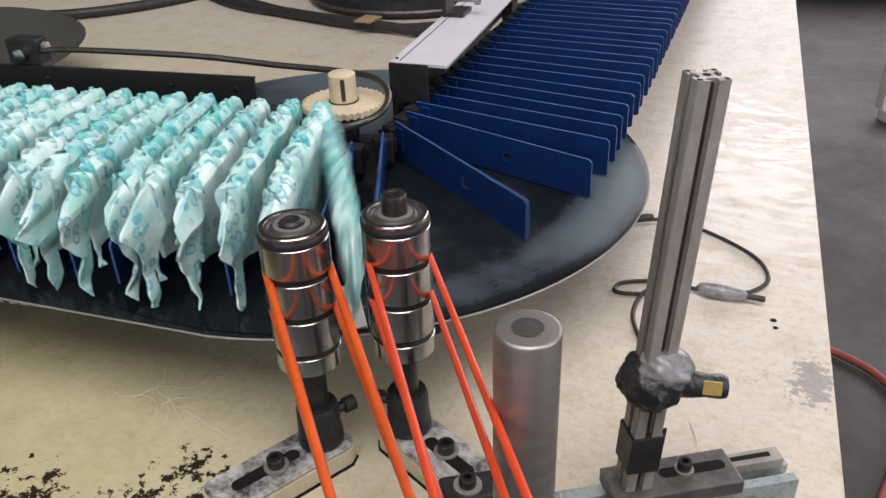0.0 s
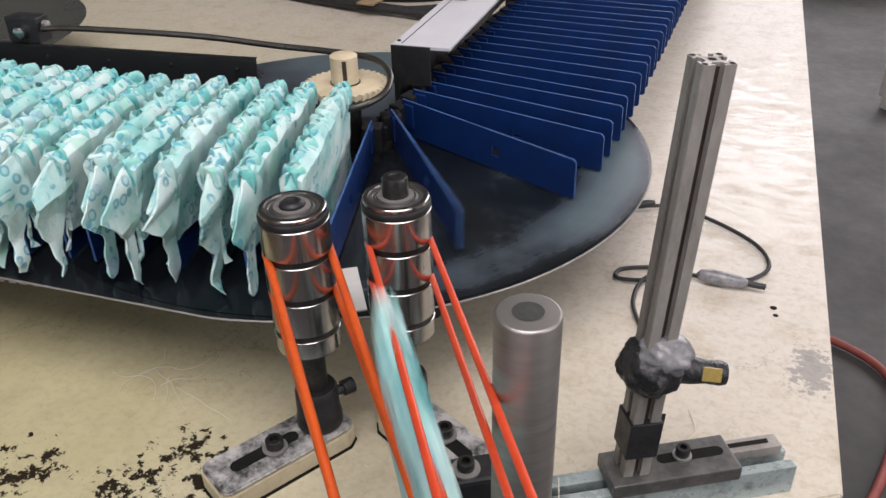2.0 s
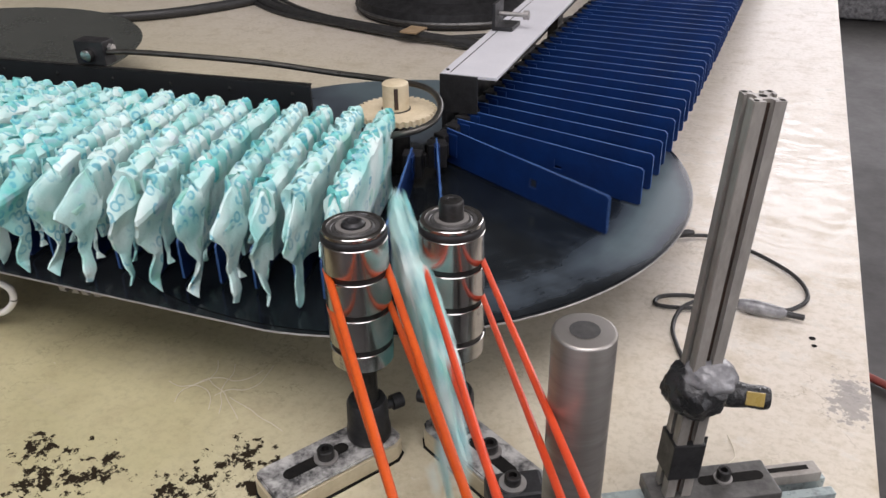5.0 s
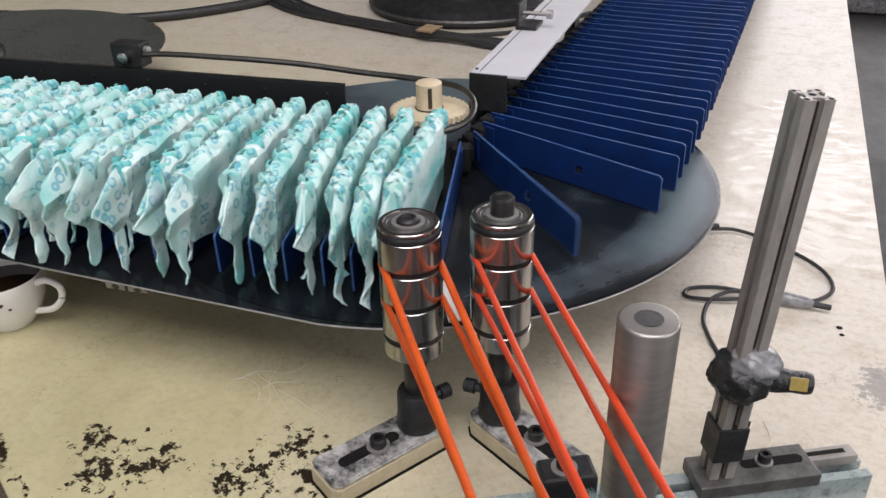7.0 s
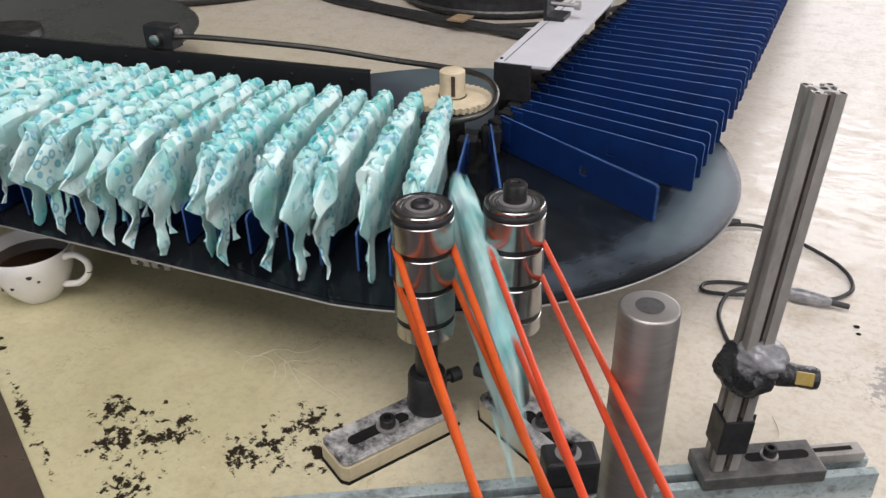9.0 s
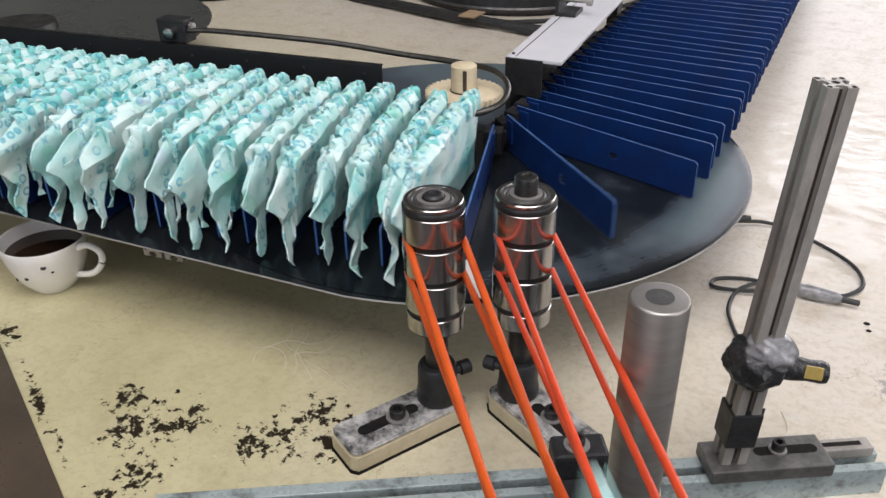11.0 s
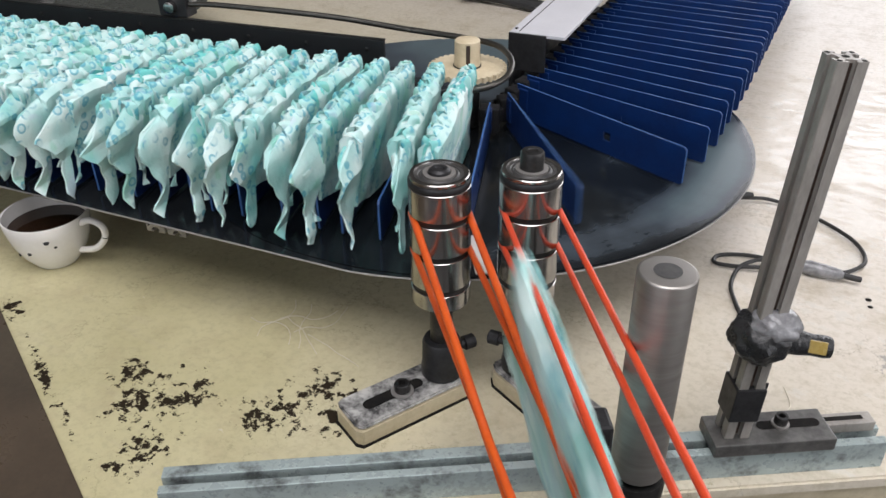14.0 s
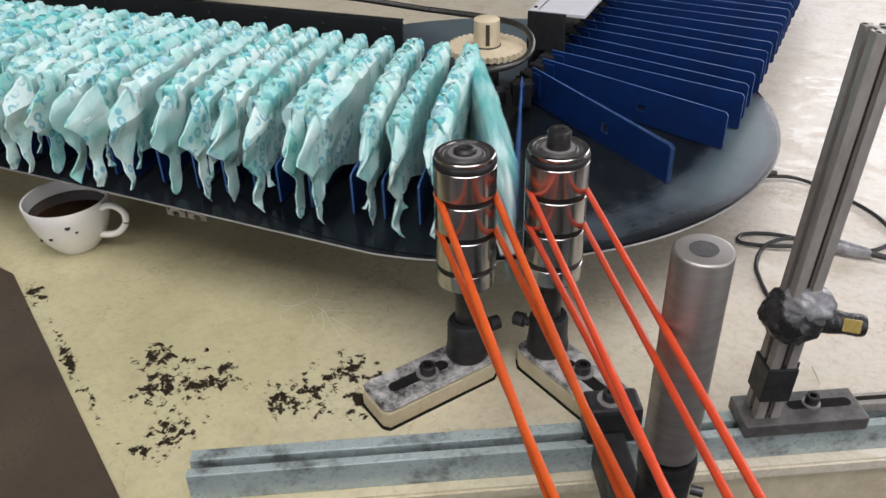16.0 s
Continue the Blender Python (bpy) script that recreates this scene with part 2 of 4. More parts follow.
M_DISC = disc_paint_with_sheen()
M_CHROME = surface("polished_steel", (0.53, 0.51, 0.495), (0.34, 0.33, 0.32), (0.15, 0.27), 1.0, 60, 500, 0.02)
M_BRUSHED = surface("turned_steel", (0.40, 0.385, 0.37), (0.30, 0.285, 0.27), (0.45, 0.6), 0.8, 45, 300, 0.06, (1, 1, 0.2))
M_DRUM = surface("polished_drum_steel", (0.40, 0.38, 0.355), (0.31, 0.29, 0.27), (0.40, 0.52), 0.95, 30, 200, 0.04, (1, 1, 6))
M_DARK_STEEL = surface("oiled_dark_steel", (0.085, 0.082, 0.08), (0.03, 0.03, 0.03), (0.28, 0.5), 0.85, 50, 350, 0.15)
M_BLACK_METAL = surface("black_oxide_metal", (0.035, 0.035, 0.037), (0.014, 0.014, 0.015), (0.35, 0.6), 0.4, 60, 400, 0.2)
M_SEAL = surface("grey_bearing_seal", (0.11, 0.108, 0.105), (0.05, 0.05, 0.05), (0.3, 0.5), 0.5, 70, 300, 0.1)
M_ALU = surface("dusty_aluminium", (0.42, 0.395, 0.36), (0.23, 0.215, 0.195), (0.40, 0.58), 0.4, 35, 260, 0.12, (1, 1, 0.35))
M_ALU_SOFT = surface("light_grey_painted_cover", (0.60, 0.60, 0.63), (0.52, 0.52, 0.55), (0.38, 0.5), 0.0, 12, 300, 0.05)
M_RAIL = surface("scuffed_grey_green_rail", (0.34, 0.40, 0.395), (0.10, 0.11, 0.108), (0.20, 0.42), 0.2, 34, 260, 0.25, None, (0.34, 0.50))
M_PLATE = surface("worn_grey_steel_plate", (0.20, 0.195, 0.185), (0.09, 0.088, 0.085), (0.35, 0.55), 0.6, 40, 260, 0.25)
M_SLOT = surface("grimy_slot", (0.016, 0.014, 0.012), (0.007, 0.007, 0.007), (0.7, 0.85), 0, 60, 300, 0.2, gloss=0.12)
M_RUST = surface("rusty_brown_slot", (0.060, 0.034, 0.022), (0.020, 0.013, 0.010), (0.6, 0.8), 0, 60, 300, 0.2)
M_BELT = surface("orange_polyurethane", (0.66, 0.10, 0.009), (0.50, 0.062, 0.007), (0.35, 0.5), 0, 25, 300, 0.08)
M_BELT_RED = surface("red_orange_polyurethane", (0.68, 0.075, 0.022), (0.54, 0.048, 0.014), (0.32, 0.48), 0, 25, 300, 0.08)
M_FOOT_SIDE = surface("cream_painted_steel", (0.58, 0.51, 0.36), (0.42, 0.36, 0.24), (0.35, 0.55), 0, 40, 260, 0.15)
M_FOOT_TOP = surface("worn_black_paint", (0.52, 0.51, 0.49), (0.035, 0.035, 0.036), (0.35, 0.6), 0.2, 55, 240, 0.45, (1, 1, 0.4), (0.40, 0.60))
M_TAPE = surface("glossy_black_tape", (0.025, 0.026, 0.027), (0.012, 0.012, 0.013), (0.18, 0.4), 0, 90, 300, 0.5, None, (0.35, 0.65), 0.002)
M_CLEAR_TAPE = surface("greyish_clear_tape", (0.32, 0.32, 0.33), (0.10, 0.10, 0.105), (0.12, 0.3), 0, 60, 160, 0.3, None, (0.35, 0.65), 0.002)
M_AMBER = surface("amber_lens", (0.34, 0.25, 0.075), (0.24, 0.17, 0.045), (0.2, 0.35), 0, 60, 300, 0.1)
M_CABLE = surface("black_rubber_cable", (0.03, 0.03, 0.03), (0.015, 0.015, 0.015), (0.4, 0.6), 0, 80, 300, 0.15)
M_ROD = surface("dark_bent_rod", (0.10, 0.095, 0.085), (0.05, 0.048, 0.043), (0.25, 0.4), 0.7, 50, 300, 0.1)
M_IVORY = surface("ivory_nylon", (0.66, 0.57, 0.41), (0.52, 0.43, 0.28), (0.4, 0.6), 0, 40, 260, 0.15)
M_CUP = surface("glazed_white_porcelain", (0.80, 0.79, 0.76), (0.72, 0.70, 0.66), (0.10, 0.2), 0, 15, 200, 0.02)
M_CUP_DOT = surface("dark_glaze_dot", (0.05, 0.05, 0.05), (0.03, 0.03, 0.03), (0.12, 0.2), 0, 15, 200, 0.02)
M_DRINK = surface("dark_tea", (0.03, 0.015, 0.008), (0.02, 0.01, 0.006), (0.05, 0.1), 0, 15, 200, 0.02)
M_BROWN = surface("brown_smoked_steel_sheet", (0.105, 0.078, 0.055), (0.06, 0.045, 0.033), (0.22, 0.4), 0.2, 10, 220, 0.08)
M_FLOOR = surface("grey_concrete", (0.056, 0.053, 0.050), (0.030, 0.029, 0.028), (0.45, 0.7), 0, 2.2, 30, 0.2, None, (0.3, 0.7), 0.003)
M_WALL = surface("grey_plaster", (0.42, 0.42, 0.41), (0.33, 0.33, 0.325), (0.6, 0.8), 0, 2, 30, 0.2, None, (0.3, 0.7), 0.003)
M_HOSE = surface("dull_red_hose", (0.28, 0.065, 0.05), (0.2, 0.045, 0.035), (0.4, 0.6), 0, 20, 200, 0.1)
M_WHITE = surface("white_painted_frame", (0.66, 0.64, 0.60), (0.5, 0.48, 0.45), (0.4, 0.6), 0, 8, 100, 0.1)
M_BAR = surface("black_painted_bar", (0.018, 0.018, 0.02), (0.011, 0.011, 0.012), (0.3, 0.45), 0.1, 20, 250, 0.06)
M_THREAD = surface("pale_thread", (0.66, 0.62, 0.5), (0.55, 0.5, 0.4), (0.6, 0.8), 0, 40, 200, 0.05)
M_TAG = surface("brown_cardboard_tag", (0.34, 0.24, 0.14), (0.26, 0.18, 0.10), (0.6, 0.8), 0, 40, 200, 0.1)
M_LEFT_DISC = surface("olive_grey_steel_disc", (0.11, 0.12, 0.105), (0.07, 0.078, 0.07), (0.16, 0.34), 0.55, 5, 120, 0.04)


# ---- mesh helpers ----
def part(name, bm, material, parent=None, label="", smooth=False):
    me = bpy.data.meshes.new(name)
    bm.normal_update()
    bm.to_mesh(me)
    bm.free()
    for mat in (material if isinstance(material, (list, tuple)) else [material]):
        me.materials.append(mat)
    if smooth:
        for p in me.polygons:
            p.use_smooth = True
        me.set_sharp_from_angle(angle=radians(smooth if smooth > 1 else 38))
    ob = new(name, me)
    ob.parent = parent
    if label:
        ob["label"] = label
    return ob


def thing(name, m, label, category, group="", kind=""):
    ob = new(name)
    ob.matrix_basis = m
    return tagged(ob, label, category, group, kind)


def box(x0, x1, y0, y1, z0, z1, bevel=0.0, m=None, bm=None, seg=2):
    b = bmesh.new()
    bmesh.ops.create_cube(b, size=1, matrix=Matrix.Translation(((x0 + x1) / 2, (y0 + y1) / 2, (z0 + z1) / 2)) @ Matrix.Diagonal((x1 - x0, y1 - y0, z1 - z0, 1)))
    if bevel:
        bmesh.ops.bevel(b, geom=b.edges[:], offset=bevel, segments=seg, affect="EDGES", profile=0.6)
    if m:
        bmesh.ops.transform(b, matrix=m, verts=b.verts[:])
    return joined(bm, b)


def joined(bm, b):
    if bm is None:
        return b
    me = bpy.data.meshes.new("tmp")
    b.to_mesh(me)
    b.free()
    bm.from_mesh(me)
    bpy.data.meshes.remove(me)
    return bm


def lathe(profile, seg=40, m=None, bm=None):
    """Turns (radius, height) pairs round z."""
    b = bmesh.new()
    rings = []
    for r, z in profile:
        if r < 1e-6:
            rings.append([b.verts.new((0, 0, z))])
        else:
            rings.append([b.verts.new((r * math.cos(a), r * math.sin(a), z)) for a in (2 * math.pi * i / seg for i in range(seg))])
    for lo, hi in zip(rings, rings[1:]):
        for i in range(seg):
            j = (i + 1) % seg
            if len(lo) == 1 and len(hi) == 1:
                continue
            if len(lo) == 1:
                b.faces.new((lo[0], hi[j], hi[i]))
            elif len(hi) == 1:
                b.faces.new((lo[i], lo[j], hi[0]))
            else:
                b.faces.new((lo[i], lo[j], hi[j], hi[i]))
    bmesh.ops.recalc_face_normals(b, faces=b.faces[:])
    if m:
        bmesh.ops.transform(b, matrix=m, verts=b.verts[:])
    return joined(bm, b)


def prism(points, z0, z1, bevel=0.0, m=None, bm=None):
    b = bmesh.new()
    lo = [b.verts.new((x, y, z0)) for x, y in points]
    hi = [b.verts.new((x, y, z1)) for x, y in points]
    b.faces.new(lo[::-1])
    b.faces.new(hi)
    n = len(points)
    for i in range(n):
        b.faces.new((lo[i], lo[(i + 1) % n], hi[(i + 1) % n], hi[i]))
    bmesh.ops.recalc_face_normals(b, faces=b.faces[:])
    if bevel:
        bmesh.ops.bevel(b, geom=b.edges[:], offset=bevel, segments=2, affect="EDGES")
    if m:
        bmesh.ops.transform(b, matrix=m, verts=b.verts[:])
    return joined(bm, b)


def spline(points, steps=8, closed=False):
    """A smooth line through the points."""
    p = [Vector(q) for q in points]
    n = len(p)
    out = []
    for i in range(n if closed else n - 1):
        a, b, c, d = (p[(i + k) % n] if closed else p[min(max(i + k, 0), n - 1)] for k in (-1, 0, 1, 2))
        for k in range(steps):
            t = k / steps
            out.append(0.5 * ((2 * b) + (c - a) * t + (2 * a - 5 * b + 4 * c - d) * t * t + (3 * b - a - 3 * c + d) * t ** 3))
    if not closed:
        out.append(p[-1])
    return out


def tube(line, r, seg=10, closed=False, bm=None):
    b = bmesh.new()
    rings = []
    n = len(line)
    up = Vector((0, 0, 1))
    for i, p in enumerate(line):
        a = line[(i - 1) % n] if closed or i else p
        c = line[(i + 1) % n] if closed or i < n - 1 else p
        t = (c - a).normalized()
        ref = up if abs(t.z) < 0.95 else Vector((1, 0, 0))
        s = t.cross(ref).normalized()
        u = s.cross(t)
        rings.append([b.verts.new(p + r * (math.cos(k) * s + math.sin(k) * u)) for k in (2 * math.pi * j / seg for j in range(seg))])
    for i in range(n if closed else n - 1):
        lo, hi = rings[i], rings[(i + 1) % n]
        for j in range(seg):
            b.faces.new((lo[j], lo[(j + 1) % seg], hi[(j + 1) % seg], hi[j]))
    if not closed:
        b.faces.new(rings[0][::-1])
        b.faces.new(rings[-1])
    bmesh.ops.recalc_face_normals(b, faces=b.faces[:])
    return joined(bm, b)


def socket_screw(parent, m, r=0.0065, h=0.008, washer=0.0095):
    """A socket-head screw with its washer, standing on the plane of m."""
    part("washer", lathe([(0, 0), (washer, 0), (washer, 0.0014), (r * 0.6, 0.0016)], 24, m), M_BRUSHED, parent, "bright steel washer", True)
    part("screw_head", lathe([(r * 0.95, 0.0014), (r, 0.002), (r, h - 0.0008), (r * 0.9, h), (r * 0.52, h), (r * 0.5, h * 0.5), (0, h * 0.5)], 24, m), M_DARK_STEEL, parent, "dark socket screw head", True)


# ---- plan ----
HUB = Vector((-0.142, 0.319, 0))
PLATE_Z = 0.0945
CHAIN_R = 0.045
A_RIGHT, A_LEFT = 4.0, -79.5
ROLLER_1, ROLLER_2 = (0.008, 0.003), (0.064, 0.042)
RAIL_ANGLE = 34.9
RD = Vector((math.cos(radians(RAIL_ANGLE)), math.sin(radians(RAIL_ANGLE)), 0))
RN = Vector((-RD.y, RD.x, 0))
RAIL_N = -0.108


def on_rail(a, n, z=0.0):
    v = RD * a + RN * n
    return pose(v.x, v.y, z, 0, 0, RAIL_ANGLE)


# ---- the hall ----
tagged(part("floor", box(-6, 6, -5, 6.6, -0.78, -0.68), M_FLOOR), "worn grey concrete workshop floor", "floor", kind="structure")
# unseen ceiling, added to keep the sky's reflection off the bed
_w = box(-6, -0.8, -5, 6.6, 3.8, 3.9)
box(-0.8, 5.2, 0.4, 6.6, 3.8, 3.9, bm=_w)
box(-0.8, 5.2, -5, -3.0, 3.8, 3.9, bm=_w)
box(2.6, 5.2, -3.0, 0.4, 3.8, 3.9, bm=_w)
tagged(part("ceiling", _w, M_WALL), "unseen grey ceiling added to block the sky, open under the overhead fill", "ceiling", kind="structure")
tagged(part("wall_west", box(-6.2, -6, -5, 6.6, -0.78, 3.9), M_WALL), "plain grey plaster wall", "wall", kind="structure")
# unseen wall; its opening is added to let the rear fill through
_w = box(-6, -2.3, -5.2, -5, -0.78, 3.9)
box(2.7, 6, -5.2, -5, -0.78, 3.9, bm=_w)
box(-2.3, 2.7, -5.2, -5, -0.78, 0.7, bm=_w)
box(-2.3, 2.7, -5.2, -5, 2.7, 3.9, bm=_w)
tagged(part("wall_south", _w, M_WALL), "unseen grey plaster wall with an opening added for the rear fill", "wall", kind="structure")
_w = box(-6, -1.2, 6.0, 6.2, -0.78, 3.9)
box(4.4, 6, 6.0, 6.2, -0.78, 3.9, bm=_w)
box(-1.2, 4.4, 6.0, 6.2, -0.78, 0.25, bm=_w)
box(-1.2, 4.4, 6.0, 6.2, 2.95, 3.9, bm=_w)
tagged(part("wall_north", _w, M_WALL), "grey plaster wall with a wide bright window opening", "wall", kind="structure")
_w = box(5.0, 5.2, -5, -1.9, -0.78, 3.9)
box(5.0, 5.2, 2.3, 6.0, -0.78, 3.9, bm=_w)
box(5.0, 5.2, -1.9, 2.3, -0.78, 0.5, bm=_w)
box(5.0, 5.2, -1.9, 2.3, 2.5, 3.9, bm=_w)
tagged(part("wall_east", _w, M_WALL), "grey plaster wall with a side window opening", "wall", kind="structure")


# ---- the table ----
def table():
    corner = (0.3795, 0.105)
    far = (corner[0] - 0.0985 * 3.3, corner[1] + 3.3)
    front = RD * -0.75 + RN * -0.131
    outline = [corner, far, (-3.2, far[1]), (-3.2, front.y), (front.x, front.y)]
    t = thing("machine_table", pose(0, 0, 0), "cream-painted steel machine table with chipped and scuffed paint", "table", kind="structure")
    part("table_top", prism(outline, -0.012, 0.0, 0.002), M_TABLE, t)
    for x, y, r in ((0.309, 0.324, 0.0032), (0.312, 0.312, 0.0026)):
        part("screw_hole", lathe([(0, 0.0004), (r, 0.0004)], 14, Matrix.Translation((x, y, 0))), M_SLOT, t, "small dark screw hole")
    cx, cy = -1.0, 1.4
    inner = [(cx + (x - cx) * 0.996, cy + (y - cy) * 0.996) for x, y in outline]
    part("apron", prism(inner, -0.16, -0.013, 0.002), M_FOOT_SIDE, t)
    for x, y in ((0.2, 0.2), (-0.05, 3.2), (-3.0, 3.2), (-3.0, -0.2)):
        part("leg", box(x - 0.04, x + 0.04, y - 0.04, y + 0.04, -0.68, -0.161, 0.004), M_FOOT_SIDE, t)


table()


# ---- the stacker ----
def direction(a):
    return Vector((math.cos(radians(a)), math.sin(radians(a)), 0))


def bed_plate():
    """The turn's round bed and the straight strip beside the outgoing run, one thin sheet."""
    pts = []
    left = direction(A_LEFT - 90)
    outer = direction(186.6)
    edge = HUB + direction(A_LEFT) * 0.322
    for i in range(73):
        a = A_LEFT + (A_RIGHT + 96 - A_LEFT) * i / 72
        pts.append(HUB + direction(a) * (0.318 + 0.004 * max(0, 1 - i / 8)))
    inner = HUB + direction(A_LEFT) * 0.02
    out = [(p.x, p.y) for p in pts]
    for a in range(110, 185, 6):
        q = HUB + direction(a) * 0.318
        out.append((q.x, q.y))
    q = inner + left * 0.318
    out += [(q.x, q.y)]
    q = inner + left * 2.75
    out += [(q.x, q.y)]
    q = edge + outer * 2.75
    out += [(q.x, q.y)]
    t = thing("stacker_bed", pose(0, 0, PLATE_Z), "glossy black sheet bed with a round end under the turn", "machine bed")
    part("sheet", prism(out, -0.0025, 0.0), M_BLACK_PLATE, t)
    rim = [Vector((x, y, -0.0012)) for x, y in out[:73]] 
    rim = [edge + outer * 2.7 + Vector((0, 0, -0.0012))] + rim
    part("bright_edge", tube(rim, 0.0010, 6), M_BRUSHED, t, "worn bright metal edge", True)
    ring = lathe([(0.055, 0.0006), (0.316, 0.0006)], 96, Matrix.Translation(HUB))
    part("worn_disc", ring, M_DISC, t, "grey-blue worn round sheet with circular scratches and painted-in window sheen")
    for a, r in ((20, 0.10), (110, 0.2), (-40, 0.2)):
        q = HUB + direction(a) * r
        part("post", lathe([(0.012, -PLATE_Z), (0.012, -0.0026)], 16, Matrix.Translation(q)), M_DARK_STEEL, t, "", True)
    # aluminium profile under the outgoing run
    for s in (0.236, 0.262, 0.95, 1.9):
        q = HUB + left * s + direction(A_LEFT) * 0.076
        m = pose(q.x, q.y, -PLATE_Z, 0, 0, A_LEFT)
        part("cross_profile", slotted_profile(0.0225, 0.34, Matrix.Translation((0, 0, 0.0)) @ m @ pose(-0.17, 0, 0.05, 0, 90, 0)), M_ALU, t, "dusty aluminium profile")
        part("profile_foot", box(-0.01, 0.01, -0.011, 0.011, 0.0, 0.0385, 0.001, m @ pose(-0.1, 0, 0)), M_ALU, t)


def slotted_profile(a, length, m=None, bm=None):
    """A square bar with a T-slot down each face."""
    h, s, d = a / 2, a * 0.13, a * 0.2
    pts = []
    for k in range(4):
        r = Matrix.Rotation(math.pi / 2 * k, 2)
        for x, y in ((h, -h + 0.0006), (h, -s), (h - a * 0.09, -s), (h - a * 0.09, -s * 1.9), (h - d - a * 0.06, -s * 0.9), (h - d - a * 0.06, s * 0.9), (h - a * 0.09, s * 1.9), (h - a * 0.09, s), (h, s), (h, h - 0.0006), (h - 0.0006, h)):
            v = r @ Vector((x, y))
            pts.append((v.x, v.y))
    return prism(pts, 0, length, 0, m, bm)


bed_plate()


def wear_strip():
    t = thing("wear_strip", pose(0.021, 0.051, PLATE_Z, 0, 0, -53), "white plastic wear strip on the bed edge between the rollers", "strip")
    part("strip", box(-0.062, 0.0, -0.0065, 0.0065, 0.0008, 0.0028, 0.0006), M_WHITE, t)


wear_strip()


def sprocket():
    t = thing("chain_sprocket", pose(HUB.x, HUB.y, PLATE_Z + 0.071), "ivory nylon toothed wheel on a stub post", "sprocket")
    pts = []
    teeth = 36
    for i in range(teeth * 2):
        r = 0.044 if i % 2 else 0.0405
        for k in (-0.3, 0.3):
            a = 2 * math.pi * (i + k) / (teeth * 2)
            pts.append((r * math.cos(a), r * math.sin(a)))
    part("toothed_wheel", prism(pts, -0.006, 0.0), M_IVORY, t)
    b = lathe([(0, 0.03), (0.0128, 0.03), (0.0142, 0.029), (0.0145, 0.0), (0.0145, -0.0055)], 28)
    part("stub_post", b, M_IVORY, t, "", True)
    part("key_slot", box(-0.0022, 0.0022, -0.0149, -0.0143, 0.004, 0.027, 0, pose(0, 0, 0, 0, 0, 32)), M_RUST, t, "dark grimy key slot")
    part("base_ring", lathe([(0.0147, 0.0005), (0.0158, 0.0005), (0.0158, 0.0012), (0.0147, 0.0014)], 28), M_DARK_STEEL, t, "", True)
    part("axle", lathe([(0.014, -0.070), (0.014, -0.0065)], 24), M_DARK_STEEL, t, "", True)


sprocket()


def guide_bar():
    t = thing("black_guide_bar", pose(-0.240, 0.300, 0.0, 0, 0, A_LEFT + 90), "black-painted guide bar with small screws behind the pads", "guide bar")
    part("bar", box(-2.4, 0.0, 0.0, 0.004, 0.128, 0.183, 0.0006), M_BAR, t)
    part("top_lip", box(-2.4, 0.0, -0.0005, 0.0055, 0.1835, 0.1850), M_DARK_STEEL, t, "grey worn top edge")
    for i in range(14):
        x = -0.022 - 0.078 * i
        part("screw", lathe([(0.0026, 0), (0.0026, 0.001), (0.0012, 0.0016), (0, 0.0016)], 12, pose(x, -0.0002, 0.172, 90, 0, 0)), M_DARK_STEEL, t, "", True)
    for x in (-0.16, -1.0, -2.2):
        part("bracket", box(x - 0.015, x + 0.015, 0.0045, 0.012, 0.003, 0.17, 0.001), M_DARK_STEEL, t)
        part("bracket_foot", box(x - 0.015, x + 0.015, 0.0045, 0.03, 0.0, 0.0028), M_DARK_STEEL, t)


guide_bar()


def channel_box():
    """The covered chain channel of the incoming run."""
    t = thing("chain_channel", pose(-0.112, 0.414, 0, 0, 0, 97.0), "light grey aluminium chain channel with a dark open end", "machine channel")
    part("cover", box(0.0, 2.75, -0.044, 0.024, 0.176, 0.180, 0.0008), M_ALU_SOFT, t)
    part("cover_groove", box(0.004, 2.74, 0.0125, 0.0135, 0.1801, 0.1804), M_SLOT, t)
    part("side", box(0.0, 2.75, 0.018, 0.023, 0.10, 0.1755), M_BLACK_METAL, t)
    part("end_plate", box(-0.003, 0.0, -0.022, 0.024, 0.135, 0.1795, 0.0005), M_BLACK_METAL, t, "black end plate")
    part("support", box(0.5, 0.54, 0.0, 0.017, 0.0, 0.175), M_DARK_STEEL, t)
    part("support", box(1.9, 1.94, 0.0, 0.017, 0.0, 0.175), M_DARK_STEEL, t)
    part("small_screw", lathe([(0.002, 0.18), (0.002, 0.1816), (0, 0.182)], 10, pose(0.012, 0.019, 0)), M_DARK_STEEL, t)
    c = thing("clamp_bracket", pose(-0.150, 0.622, 0, 0, 0, 97.0), "black angle bracket with a clamping screw on the channel", "bracket")
    part("plate", box(-0.02, 0.02, 0.004, 0.009, 0.15, 0.215, 0.001), M_BLACK_METAL, c)
    part("foot", box(-0.02, 0.02, -0.02, 0.004, 0.1806, 0.186, 0.001), M_BLACK_METAL, c)
    for x, z in ((-0.012, 0.165), (0.012, 0.165)):
        part("bolt_head", lathe([(0.006, 0), (0.006, 0.006), (0.0045, 0.0065), (0, 0.0065)], 6, pose(x, 0.009, z, -90, 0, 0)), M_DARK_STEEL, c)
    part("screw", lathe([(0.0028, 0), (0.0028, 0.034), (0.006, 0.034), (0.006, 0.041), (0, 0.041)], 14, pose(0.0, 0.004, 0.199, 90, 0, 0)), M_BRUSHED, c, "", True)


channel_box()


